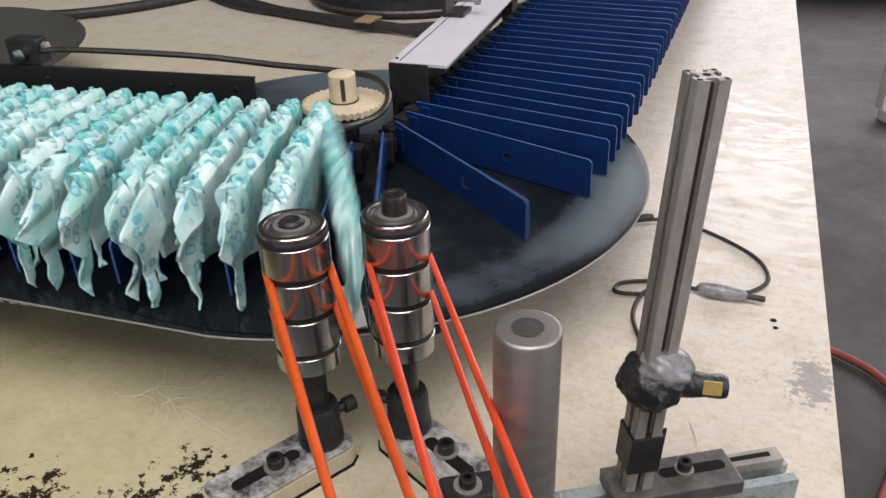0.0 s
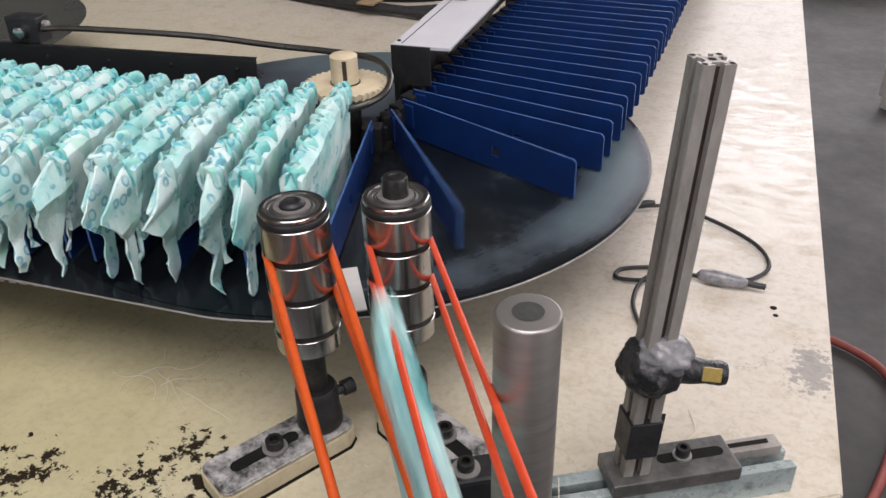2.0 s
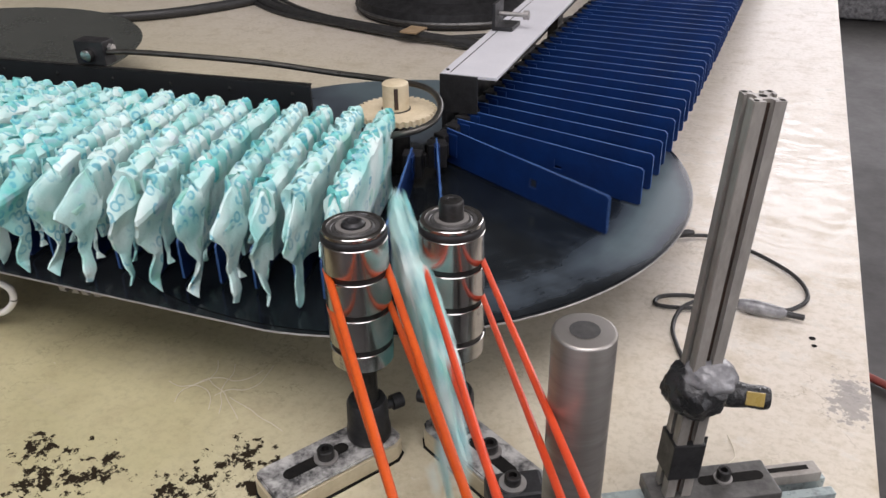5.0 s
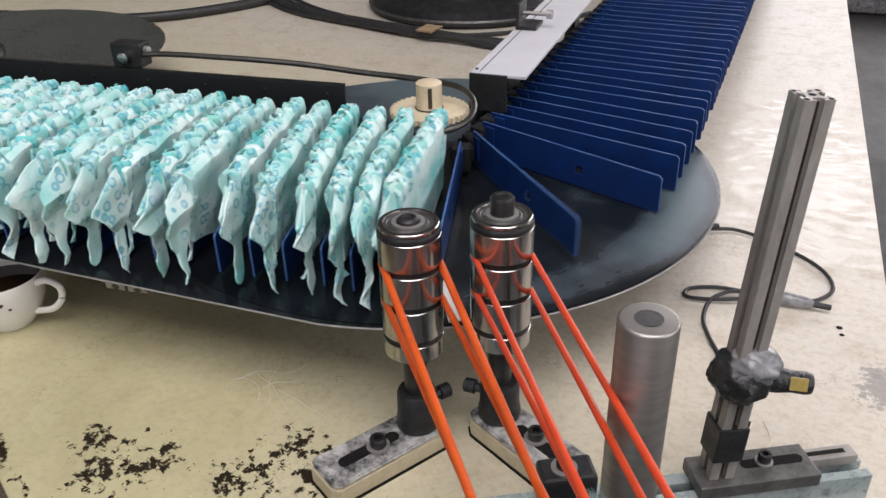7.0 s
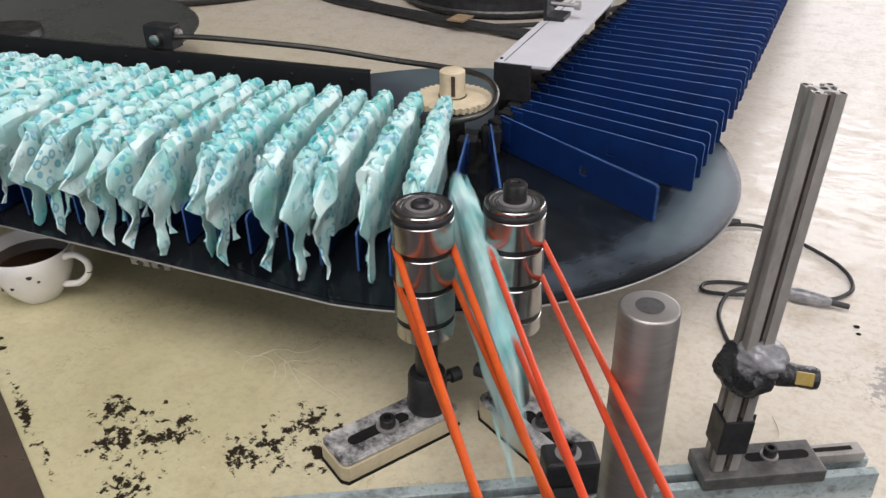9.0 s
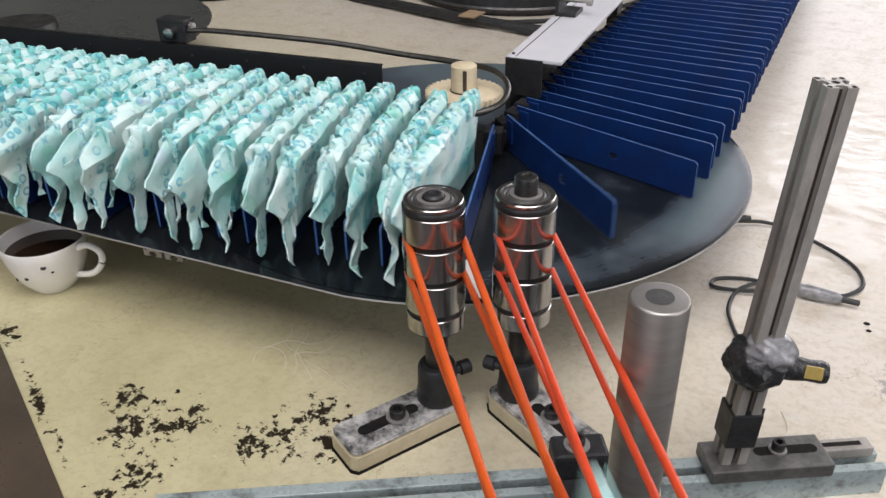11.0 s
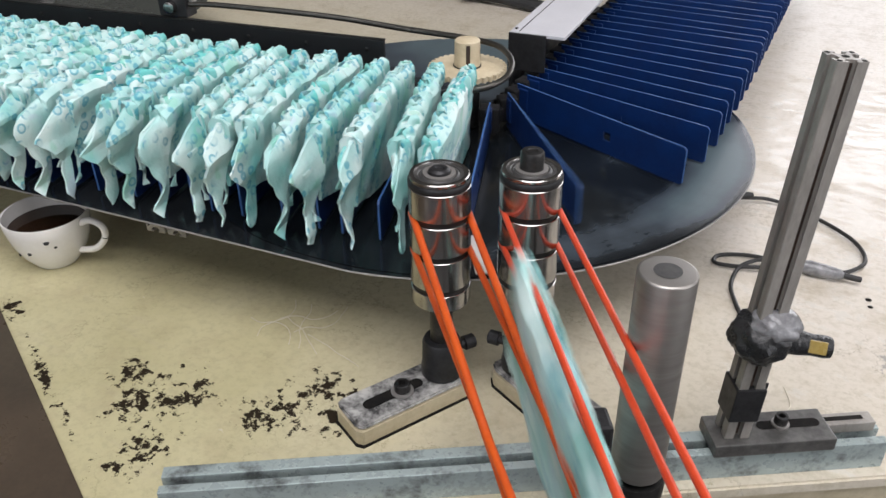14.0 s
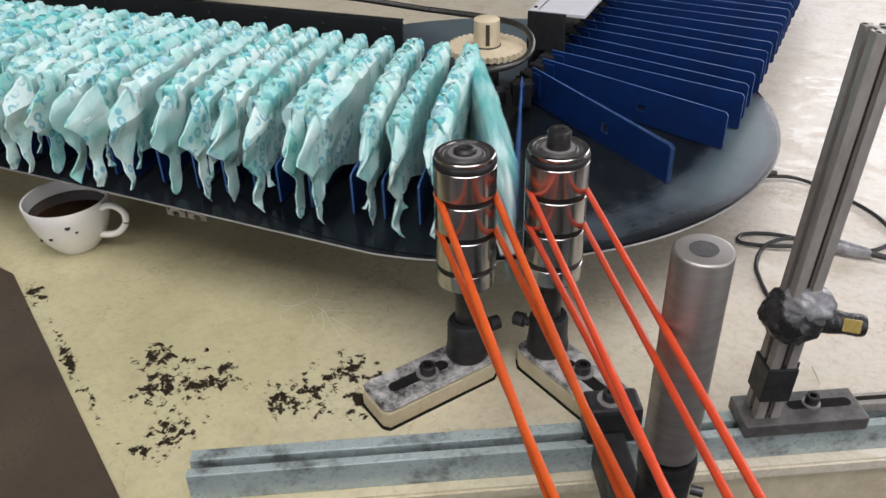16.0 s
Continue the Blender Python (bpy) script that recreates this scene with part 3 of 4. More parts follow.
def bent_rod():
    t = thing("bent_guide_rod", pose(0, 0, 0), "dark steel hairpin rod curving round the sprocket post", "guide rod")
    pts = [(-0.503, 0.262, 0.200), (-0.46, 0.276, 0.201), (-0.33, 0.317, 0.195), (-0.24, 0.338, 0.188), (-0.160, 0.345, 0.187), (-0.115, 0.338, 0.187),
           (-0.085, 0.312, 0.184), (-0.074, 0.282, 0.178), (-0.082, 0.257, 0.173), (-0.104, 0.246, 0.168), (-0.125, 0.249, 0.162), (-0.150, 0.256, 0.150)]
    part("rod", tube(spline(pts, 8), 0.0034, 10), M_ROD, t, "", True)
    m = pose(-0.515, 0.262, 0, 0, 0, A_LEFT + 90)
    part("block", box(-0.026, 0.014, -0.010, 0.012, 0.1855, 0.214, 0.0015, m), M_BLACK_METAL, t, "black clamp block")
    for x in (-0.006,):
        part("nut", lathe([(0.0072, 0), (0.0080, 0.002), (0.0072, 0.008), (0.0, 0.010)], 16, m @ pose(x, -0.0095, 0.198, 90, 0, 0)), M_CHROME, t, "bright dome nut", True)
    part("nut", lathe([(0.0055, 0), (0.0055, 0.005), (0, 0.006)], 6, m @ pose(0.0145, 0.002, 0.204, 0, 90, 0)), M_BRUSHED, t, "steel hex nut")


bent_rod()

PITCH = 0.0305
BEAT = 8 / 30
U_START = -0.027
ARC = 0.050
LEAN_U = (-0.6, -0.3, -0.21, -0.149, -0.118, -0.088, -0.069, -0.0613, -0.0537, -0.0461, -0.0384, -0.0346, -0.0308, -0.027, -0.0232, -0.0194, -0.0156,
          -0.0118, -0.0079, -0.004, 0.0, 0.0035, 0.0073, 0.02, 0.05, 0.10, 0.18, 0.30, 0.55, 0.9)
LEAN_A = (3.0, 0.0, -3.0, -6.5, -8.0, -9.5, -11.0, -12.5, -13.8, -16.5, -20.5, -23.0, -27.5, -32.0, -35.5, -40.0, -44.0,
          -48.0, -56.0, -59.5, -61.5, -65.0, -67.5, -68.5, -68.5, -70.0, -72.0, -74.5, -77.0, -78.5)


def chain_at(u):
    """Root of a paddle at u metres along the chain, and the paddle's heading."""
    if u <= 0:
        p = HUB + direction(A_RIGHT) * CHAIN_R + direction(A_RIGHT + 90) * -u
    elif u < ARC:
        p = HUB + direction(A_RIGHT + (A_LEFT - A_RIGHT) * u / ARC) * CHAIN_R
    else:
        p = HUB + direction(A_LEFT) * CHAIN_R + direction(A_LEFT - 90) * (u - ARC)
    return p, float(np.interp(u, LEAN_U, LEAN_A))


def paddle_blade():
    """A thin upright blade with a square hole and a clipped tip."""
    L, H, T = 0.233, 0.040, 0.0009
    outer = [(0.0, 0.0), (L - 0.002, 0.0), (L, 0.002), (L, H - 0.003), (L - 0.003, H), (0.0, H)]
    hx, hz, s = 0.135, 0.019, 0.0048
    inner = [(hx - s, hz - s), (hx + s, hz - s), (hx + s, hz - s + 0.0001), (hx + s, hz + s - 0.0001), (hx + s, hz + s), (hx - s, hz + s)]
    b = bmesh.new()
    v = {}
    for side in (-T, T):
        v[side] = ([b.verts.new((x, side, z)) for x, z in outer], [b.verts.new((x, side, z)) for x, z in inner])
    for i in range(6):
        j = (i + 1) % 6
        for side in (-T, T):
            o, n = v[side]
            b.faces.new((o[i], o[j], n[j], n[i]))
        edge = b.faces.new((v[-T][0][i], v[-T][0][j], v[T][0][j], v[T][0][i]))
        edge.material_index = 1
        b.faces.new((v[-T][1][i], v[-T][1][j], v[T][1][j], v[T][1][i]))
    bmesh.ops.recalc_face_normals(b, faces=b.faces[:])
    return b


def first_paddle():
    t = thing("stacker_paddle", pose(0, 0, PLATE_Z + 0.003), "thin dark-blue plastic paddle blade on the stacker chain", "paddle", "paddles on the stacker chain")
    part("blade", paddle_blade(), (M_BLUE, M_BLUE_EDGE), t)
    b = box(-0.012, 0.006, -0.0105, 0.0105, 0.006, 0.034, 0.002)
    box(-0.016, -0.010, -0.0135, 0.0135, 0.012, 0.028, 0.002, bm=b)
    part("chain_link", b, M_BLACK_METAL, t, "dark chain link")
    part("clip", box(0.004, 0.018, -0.0030, 0.0030, 0.010, 0.036, 0.001), M_BLUE, t, "blue mounting clip")
    return t


PADDLES = [first_paddle()]
PADDLE_INDEX = list(range(-29, 94))
for _k in PADDLE_INDEX[1:]:
    PADDLES.append(copy_thing(PADDLES[0], Matrix.Identity(4)))


# ---- the folded pads ----
PAD_L, PAD_H = 0.246, 0.098


def pad_top(s):
    return PAD_H * (0.80 + 0.20 * math.sin(math.pi * min(1, 0.18 + 0.62 * s)))


def two_sided(b, lo, hi):
    """Closes two like grids of vertices into one solid."""
    nx, nz = len(lo) - 1, len(lo[0]) - 1
    for g in (lo, hi):
        for i in range(nx):
            for k in range(nz):
                b.faces.new((g[i][k], g[i + 1][k], g[i + 1][k + 1], g[i][k + 1]))
    for i in range(nx):
        b.faces.new((lo[i][nz], lo[i + 1][nz], hi[i + 1][nz], hi[i][nz]))
        b.faces.new((lo[i][0], hi[i][0], hi[i + 1][0], lo[i + 1][0]))
    for k in range(nz):
        b.faces.new((lo[0][k], lo[0][k + 1], hi[0][k + 1], hi[0][k]))
        b.faces.new((lo[nx][k], hi[nx][k], hi[nx][k + 1], lo[nx][k + 1]))
    bmesh.ops.recalc_face_normals(b, faces=b.faces[:])
    return b


def tri(v):
    """A sharp zigzag between -1 and 1."""
    v = v / (2 * math.pi) % 1.0
    return 4 * abs(v - 0.5) - 1


def ease(v):
    v = min(1.0, max(0.0, v))
    return v * v * (3 - 2 * v)


def crumple(p, seed):
    """Flat facets with creases between them."""
    return abs(noise.noise(p * 26 + Vector((seed * 3.1, 0, 0)))) * 1.7 + abs(noise.noise(p * 64 + Vector((0, seed * 2.7, 0)))) * 0.7 - 0.5


def pad_body(seed):
    """A folded pad standing on its long side: thin at its foot, full and gathered into puffs along the top, cut away under its front."""
    rnd = random.Random(seed)
    nx, nz = 56, 14
    b = bmesh.new()
    ph = [rnd.uniform(0, 6.28) for _ in range(8)]
    grids = []
    for side in (-1, 1):
        g = []
        for i in range(nx + 1):
            s = i / nx
            row = []
            for k in range(nz + 1):
                w = k / nz
                x = PAD_L * 0.84 * s
                puff = abs(math.sin(17 * s + 1.1 * w * side + ph[0] + 0.9 * math.sin(9 * s + ph[2]))) ** 0.6 - 0.55
                foot_z = 0.002 + 0.026 * ease((s - 0.45) / 0.55) + 0.003 * math.sin(11 * s + ph[7])
                z = foot_z + (pad_top(s * 0.86) - foot_z) * w + 0.0062 * puff * w ** 4
                thick = float(np.interp(w, (0, 0.3, 0.55, 0.82, 0.94, 1.0), (0.0010, 0.0022, 0.0056, 0.0086, 0.0078, 0.0030))) * (0.6 + 0.4 * min(1, s / 0.12))
                mid = 0.002 * math.sin(6 * s + ph[4]) * w
                y = mid + side * (thick + 0.0030 * puff * max(0.0, (w - 0.5) / 0.5))
                y += side * 0.0024 * crumple(Vector((x, side * 0.3, z)), seed)
                row.append(b.verts.new((x, y, max(0.0, z))))
            g.append(row)
        grids.append(g)
    return two_sided(b, *grids)


def pad_flap(seed, back=False):
    """A waist end: a thin creased sheet with a jutting shoulder, drawn down into a hanging point that stands clear of the body."""
    rnd = random.Random(seed + (170 if back else 50))
    nx, nz = 9, 22
    b = bmesh.new()
    shoulder = rnd.uniform(0.66, 0.80)
    knee = rnd.uniform(0.28, 0.44)
    tip = 0.232 + rnd.uniform(-0.010, 0.010) - (0.020 if back else 0.0)
    heights = (0.0, 0.10, knee, 0.54, shoulder, shoulder + 0.10, 1.0)
    outer = [tip, tip + rnd.uniform(-0.002, 0.005), tip - rnd.uniform(0.000, 0.007), 0.234 + rnd.uniform(-0.004, 0.005), 0.247 + rnd.uniform(-0.007, 0.006), 0.236 + rnd.uniform(-0.006, 0.004), 0.208 + rnd.uniform(-0.008, 0.006)]
    inner = [tip - 0.005, tip - rnd.uniform(0.011, 0.016), tip - rnd.uniform(0.015, 0.023), 0.208, 0.192, 0.190, 0.188]
    if back:
        outer = [v - 0.012 for v in outer]
    bends = [rnd.uniform(-0.0068, 0.0068) * (1.0 - 0.4 * h) for h in heights]
    shift = (-0.0045 if back else 0.0015) + rnd.uniform(-0.001, 0.001)
    hang = rnd.uniform(0.0, 0.006) + (0.010 if back else 0.0)
    skew = rnd.uniform(-0.25, 0.25)
    grids = []
    for side in (-1, 1):
        g = []
        for i in range(nx + 1):
            s = i / nx
            row = []
            for k in range(nz + 1):
                w = k / nz
                x0, x1 = float(np.interp(w, heights, inner)), float(np.interp(w, heights, outer))
                x = x0 + (x1 - x0) * s + 0.0016 * tri(31 * w + seed) * s * s
                top = pad_top(0.80) - 0.004 * s
                z = hang + (top - hang) * w + 0.012 * (s - 0.5) * skew * (1 - w)
                full = float(np.interp(w, (0, knee, 0.6, 0.85, 1.0), (0.0008, 0.0016, 0.0046, 0.0074, 0.0026)))
                thick = 0.0007 + (full - 0.0007) * (1 - s) ** 0.8
                y = side * thick + shift * (1 - 0.5 * w) + float(np.interp(w, heights, bends)) * (0.35 + 0.65 * s)
                y += side * 0.0026 * crumple(Vector((x, side * 0.3, z)), seed) * (1 - 0.6 * s) + 0.0012 * noise.noise(Vector((x * 60, 7.0 * seed, z * 45)))
                row.append(b.verts.new((x + 0.004, y, max(0.0, z))))
            g.append(row)
        grids.append(g)
    return two_sided(b, *grids)


def pad_cuff(seed):
    """The gathered elastic edges: two thin pleated ribbons standing along the top."""
    rnd = random.Random(seed + 90)
    n = 130
    b = bmesh.new()
    for side in (-1, 1):
        ph = [rnd.uniform(0, 6.28) for _ in range(5)]
        lo, hi = [], []
        for i in range(n + 1):
            s = i / n
            x = 0.003 + (PAD_L - 0.040) * s
            top = pad_top(s * 0.85)
            p = math.sin(74 * s + ph[0] + 2.0 * math.sin(11 * s + ph[4])) + 0.25 * tri(151 * s + ph[1])
            q = math.sin(57 * s + ph[2])
            base = side * 0.0056
            cols = [(base + 0.0010 * p, top - 0.018), (base + 0.0028 * p, top - 0.008), (base * 0.8 + 0.0030 * p, top + 0.0002 + 0.0014 * q), (base * 0.45 + 0.0027 * p, top + 0.0032 + 0.0024 * q)]
            lo.append([b.verts.new((x + 0.0020 * q * k / 3, y - 0.0006, z)) for k, (y, z) in enumerate(cols)])
            hi.append([b.verts.new((x + 0.0020 * q * k / 3, y + 0.0006, z)) for k, (y, z) in enumerate(cols)])
        two_sided(b, lo, hi)
    return b


def first_pad(seed):
    t = thing("folded_nappy", pose(0, 0, 0), "folded white nappy printed with teal rings, standing between blue paddles", "nappy", "nappies in the stacker")
    part("absorbent_body", pad_body(seed), M_PRINT, t, "", 27)
    part("waist_flap", pad_flap(seed), M_PRINT, t, "loose crumpled waist flap", 19)
    part("waist_flap", pad_flap(seed, True), M_PRINT, t, "loose crumpled waist flap", 19)
    part("leg_cuff", pad_cuff(seed), M_CUFF, t, "gathered teal leg cuff", 80)
    return t


PAD_INDEX = list(range(-31, 59))
_kinds = [first_pad(_s) for _s in range(7)]
PADS = []
for _i, _j in enumerate(PAD_INDEX):
    PADS.append(_kinds[_i] if _i < 7 else copy_thing(_kinds[(_i * 5 + _i // 7) % 7], Matrix.Identity(4)))

FEED_A = -51.3


def pad_at(j, t):
    """Pose of pad j: along the belts, into its pocket, then on with the chain."""
    beat = t / BEAT - (j + 2) + 1
    rnd = random.Random(j * 13 + 5)
    jitter, tip = rnd.uniform(-2.5, 2.5), rnd.uniform(-0.004, 0.004)
    z = PLATE_Z + 0.0035
    wait = Vector((1.4 + 0.032 * (j % 30), -1.6 - 0.3 * (j // 30), 0))
    if beat < -0.9:
        return pose(wait.x, wait.y, -0.678, 0, 0, FEED_A)
    back = direction(FEED_A)
    b = min(beat, 1.0)
    lead = Vector((0.0276, 0.0379, 0)) - back * (b - 0.625) * 0.70
    u = U_START + PITCH * (beat + 0.5)
    root, a = chain_at(u)
    a = (chain_at(u - PITCH / 2)[1] + chain_at(u + PITCH / 2)[1]) / 2
    a -= 6.0 * math.exp(-((beat - 1.3) / 0.3) ** 2)
    seat = root + direction(a) * (0.022 + tip)
    f = min(1.0, max(0.0, (beat - 0.95) / 0.20))
    f = f * f * (3 - 2 * f)
    p = lead.lerp(seat, f)
    g = min(1.0, max(0.0, (beat - 0.95) / 0.30))
    g = g * g * (3 - 2 * g)
    return pose(p.x, p.y, z, -4 * (1 - g), 9.5 * (1 - f), FEED_A * (1 - g) + (a + jitter) * g)


# ---- feed rollers, belts and their feet ----
def foot(t, m, length, side_mat=M_FOOT_SIDE):
    """A slotted flat foot: cream sides, worn black top."""
    w = 0.021
    out = [(-0.020, -w * 0.75), (-0.012, -w), (length - 0.004, -w), (length, -w * 0.75), (length, w * 0.75), (length - 0.004, w), (-0.012, w), (-0.020, w * 0.75)]
    part("grime_edge", prism([(x * 1.02 - 0.0006, y * 1.05) for x, y in out], 0.0, 0.0014, 0, m), M_SLOT, t, "black grime along the foot")
    part("foot_body", prism(out, 0.0016, 0.0165, 0.0008, m), side_mat, t, "cream-painted foot sides")
    b = prism([(x * 0.99, y * 0.97) for x, y in out], 0.0167, 0.0205, 0.0016, m)
    top = part("foot_top", b, M_FOOT_TOP, t, "worn black foot top")
    slot = []
    x0, x1, r = 0.026, length - 0.022, 0.0055
    for i in range(13):
        a = math.pi / 2 + math.pi * i / 12
        slot.append((x0 + r * math.cos(a), r * math.sin(a)))
    for i in range(13):
        a = -math.pi / 2 + math.pi * i / 12
        slot.append((x1 + r * math.cos(a), r * math.sin(a)))
    part("foot_slot", prism(slot, 0.0206, 0.0209, 0, m), M_SLOT, top, "dark slot")
    socket_screw(top, m @ pose(0.041, 0.002, 0.0205), 0.0065, 0.0095)


def feed_roller(x, y, heading, screw_a, capped, length):
    t = thing("feed_roller", pose(x, y, 0), "polished steel grooved feed roller on a dark slotted foot", "roller", "feed rollers")
    foot(t, pose(0, 0, 0, 0, 0, heading), length)
    part("collar", lathe([(0.0165, 0.021), (0.0175, 0.0225), (0.0175, 0.030), (0.0165, 0.034), (0.0160, 0.054), (0.0145, 0.057), (0.0095, 0.0575)], 32), M_BLACK_METAL, t, "black clamping collar", True)
    m = pose(0, 0, 0.043, 0, 90, 0)
    m = Matrix.Rotation(radians(screw_a), 4, "Z") @ m
    part("clamp_screw", lathe([(0.004, 0.0155), (0.004, 0.021), (0.0062, 0.0212), (0.0062, 0.030), (0.0048, 0.031), (0, 0.0295)], 18, m), M_BLACK_METAL, t, "", True)
    part("shaft", lathe([(0.0094, 0.0576), (0.0094, 0.098)], 24), M_DARK_STEEL, t, "dark oily shaft", True)
    R = 0.0235
    edges = [0.097, 0.1155, 0.146, 0.176, 0.2030]
    sl = []
    for z0, z1 in zip(edges, edges[1:]):
        a, b = z0 + 0.0022, z1 - 0.0022
        s = part("roller_sleeve", lathe([(R - 0.004, a - 0.0002), (R - 0.0004, a), (R, a + 0.0004), (R, b - 0.0005), (R - 0.0005, b), (R - 0.004, b + 0.0002)], 56), M_CHROME, t, "polished steel sleeve", True)
        sl.append(s)
    part("groove_core", lathe([(0.0097, 0.0975), (R - 0.0014, 0.0978), (R - 0.0014, 0.2050), (R - 0.006, 0.2052)], 48), M_DARK_STEEL, t, "", True)
    part("end_cap", lathe([(R - 0.0012, 0.2008), (R - 0.0002, 0.2012), (R, 0.2020), (R, 0.2048), (R - 0.0008, 0.2060), (R - 0.0025, 0.2064), (R - 0.006, 0.2062)], 56), M_BLACK_METAL, t, "dark end cap", True)
    # top bearing: outer race, seal, inner race, shaft end
    part("outer_race", lathe([(R - 0.0040, 0.2062), (R - 0.0012, 0.2066), (R - 0.0012, 0.2086), (R - 0.0018, 0.2092), (R - 0.0046, 0.2092), (R - 0.0050, 0.2080)], 56), M_CHROME, t, "bright bearing race", True)
    part("seal", lathe([(R - 0.0051, 0.2080), (R - 0.0075, 0.2083), (R - 0.0082, 0.2076), (R - 0.0098, 0.2084), (R - 0.0112, 0.2078)], 48), M_SEAL, t, "grey bearing seal", True)
    part("inner_race", lathe([(R - 0.0113, 0.2076), (R - 0.0113, 0.2096), (0.0090, 0.2098), (0.0086, 0.2085), (0.0, 0.2085)], 40), M_BRUSHED, t, "", True)
    if capped:
        part("shaft_cap", lathe([(0.0088, 0.2086), (0.0088, 0.2215), (0.0078, 0.2232), (0.0040, 0.2236), (0.0036, 0.2226), (0, 0.2226)], 30), M_DARK_STEEL, t, "dark shaft end standing proud", True)
    else:
        part("shaft_end", lathe([(0.0084, 0.2086), (0.0080, 0.2112), (0.0060, 0.2128), (0.0042, 0.2128), (0.0036, 0.2112), (0, 0.2112)], 30), M_BLACK_METAL, t, "worn dark shaft end", True)
    return sl


SLEEVES = feed_roller(*ROLLER_1, -115.5, 58.0, False, 0.093) + feed_roller(*ROLLER_2, -24.0, -176.0, True, 0.088)


def belt(cx, cy, z0, px, py, z1, mat, pulley_r, c):
    """A round cord looped over a roller's groove and a pulley under the infeed."""
    R, r = 0.0210, pulley_r
    d = Vector((px - cx, py - cy, 0))
    L = d.length
    d.normalize()
    n = Vector((-d.y, d.x, 0))
    th = math.asin((R - r) / L)
    line = []
    def ring(centre, rad, a0, a1, z, k):
        for i in range(k + 1):
            a = a0 + (a1 - a0) * i / k
            line.append(Vector((*(centre + rad * (math.cos(a) * d + math.sin(a) * n)).xy, z)))
    C0, C1 = Vector((cx, cy, 0)), Vector((px, py, 0))
    ring(C0, R, math.pi / 2 - th, 1.5 * math.pi + th, z0, 20)
    keep = line[:]
    line.clear()
    ring(C1, r, -math.pi / 2 + th, math.pi / 2 - th, z1, 10)
    far = line[:]
    out = keep[:]
    for i in range(1, 16):
        t = i / 16
        p = keep[-1].lerp(far[0], t)
        out.append(p)
    out += far
    for i in range(1, 16):
        p = far[-1].lerp(keep[0], i / 16)
        out.append(p)
    t = thing("drive_belt", pose(0, 0, 0), "orange round polyurethane drive belt stretched from a feed roller", "drive belt", "orange drive belts")
    part("cord", tube(out, c, 10, True), mat, t, "", True)


PULLEY_1, PULLEY_2 = (0.286, -0.291), (0.283, -0.260)
belt(*ROLLER_1, 0.176, *PULLEY_1, 0.106, M_BELT, 0.0170, 0.0029)
belt(*ROLLER_1, 0.146, *PULLEY_1, 0.138, M_BELT, 0.0170, 0.0026)
belt(*ROLLER_2, 0.176, *PULLEY_2, 0.2030, M_BELT_RED, 0.0184, 0.0023)
belt(*ROLLER_2, 0.146, *PULLEY_2, 0.1940, M_BELT_RED, 0.0105, 0.0023)
for _p, _z0, _z1, _r0, _r1 in ((PULLEY_1, 0.100, 0.145, 0.0142, 0.0142), (PULLEY_2, 0.190, 0.208, 0.0082, 0.0161)):
    _t = thing("infeed_pulley", pose(_p[0], _p[1], 0), "small dark steel infeed pulley on a floor stand", "pulley", "infeed pulleys")
    part("wheel", lathe([(0, _z0), (_r0, _z0), (_r0, _z1 - 0.0085), (_r1, _z1 - 0.0085), (_r1, _z1), (0, _z1)], 24), M_DARK_STEEL, _t, "", True)
    part("stand", lathe([(0.005, -0.675), (0.005, _z0 - 0.0002)], 16), M_DARK_STEEL, _t, "", True)
    part("stand_foot", lathe([(0, -0.68), (0.05, -0.68), (0.05, -0.6755), (0, -0.6755)], 24), M_DARK_STEEL, _t, "", True)


def steel_cylinder():
    x, y = 0.201, -0.083
    t = thing("idler_cylinder", pose(x, y, 0), "plain turned steel idler cylinder in a black holder", "cylinder")
    R = 0.0165
    b = part("drum", lathe([(R - 0.002, 0.0855), (R, 0.088), (R, 0.2340), (R - 0.0004, 0.2349), (R - 0.0011, 0.2354), (R - 0.0020, 0.2355), (0, 0.2356)], 64), M_DRUM, t, "spinning turned steel drum", True)
    part("end_centre", lathe([(0.0078, 0.23575), (0, 0.23580)], 24), M_SEAL, t, "dark centre of the drum end", True)
    part("collar_ring", lathe([(0.0125, 0.083), (0.0176, 0.0832), (0.0184, 0.080), (0.0180, 0.068), (0.0150, 0.066)], 40), M_DARK_STEEL, t, "dark steel collar", True)
    part("holder", lathe([(0.0165, -0.02), (0.0165, 0.0655)], 36), M_BLACK_METAL, t, "black bearing holder", True)
    part("axle", lathe([(0.010, 0.0657), (0.010, 0.0856)], 24), M_DARK_STEEL, t, "", True)
    # arm back to the rail
    inv = Matrix.Translation((-x, -y, 0))
    a = Vector((x, y, 0)).dot(RD)
    n = Vector((x, y, 0)).dot(RN)
    mm = inv @ Matrix.Rotation(radians(RAIL_ANGLE), 4, "Z")
    part("arm", box(a - 0.030, a - 0.008, n - 0.004, RAIL_N - 0.014, 0.008, 0.040, 0.002, mm), M_BLACK_METAL, t, "black clamp arm")
    part("arm_pad", box(a - 0.034, a + 0.006, RAIL_N - 0.012, RAIL_N + 0.012, 0.0262, 0.058, 0.003, mm), M_BLACK_METAL, t, "black clamp block on the rail")
    socket_screw(t, mm @ pose(a - 0.016, RAIL_N, 0.058), 0.0058, 0.008)
    part("grub_screw", lathe([(0.0035, 0.0), (0.0035, 0.008), (0, 0.008)], 12, pose(0.0165, 0.006, 0.052, 0, 90, 10)), M_DARK_STEEL, t, "", True)
    return b


DRUM = steel_cylinder()


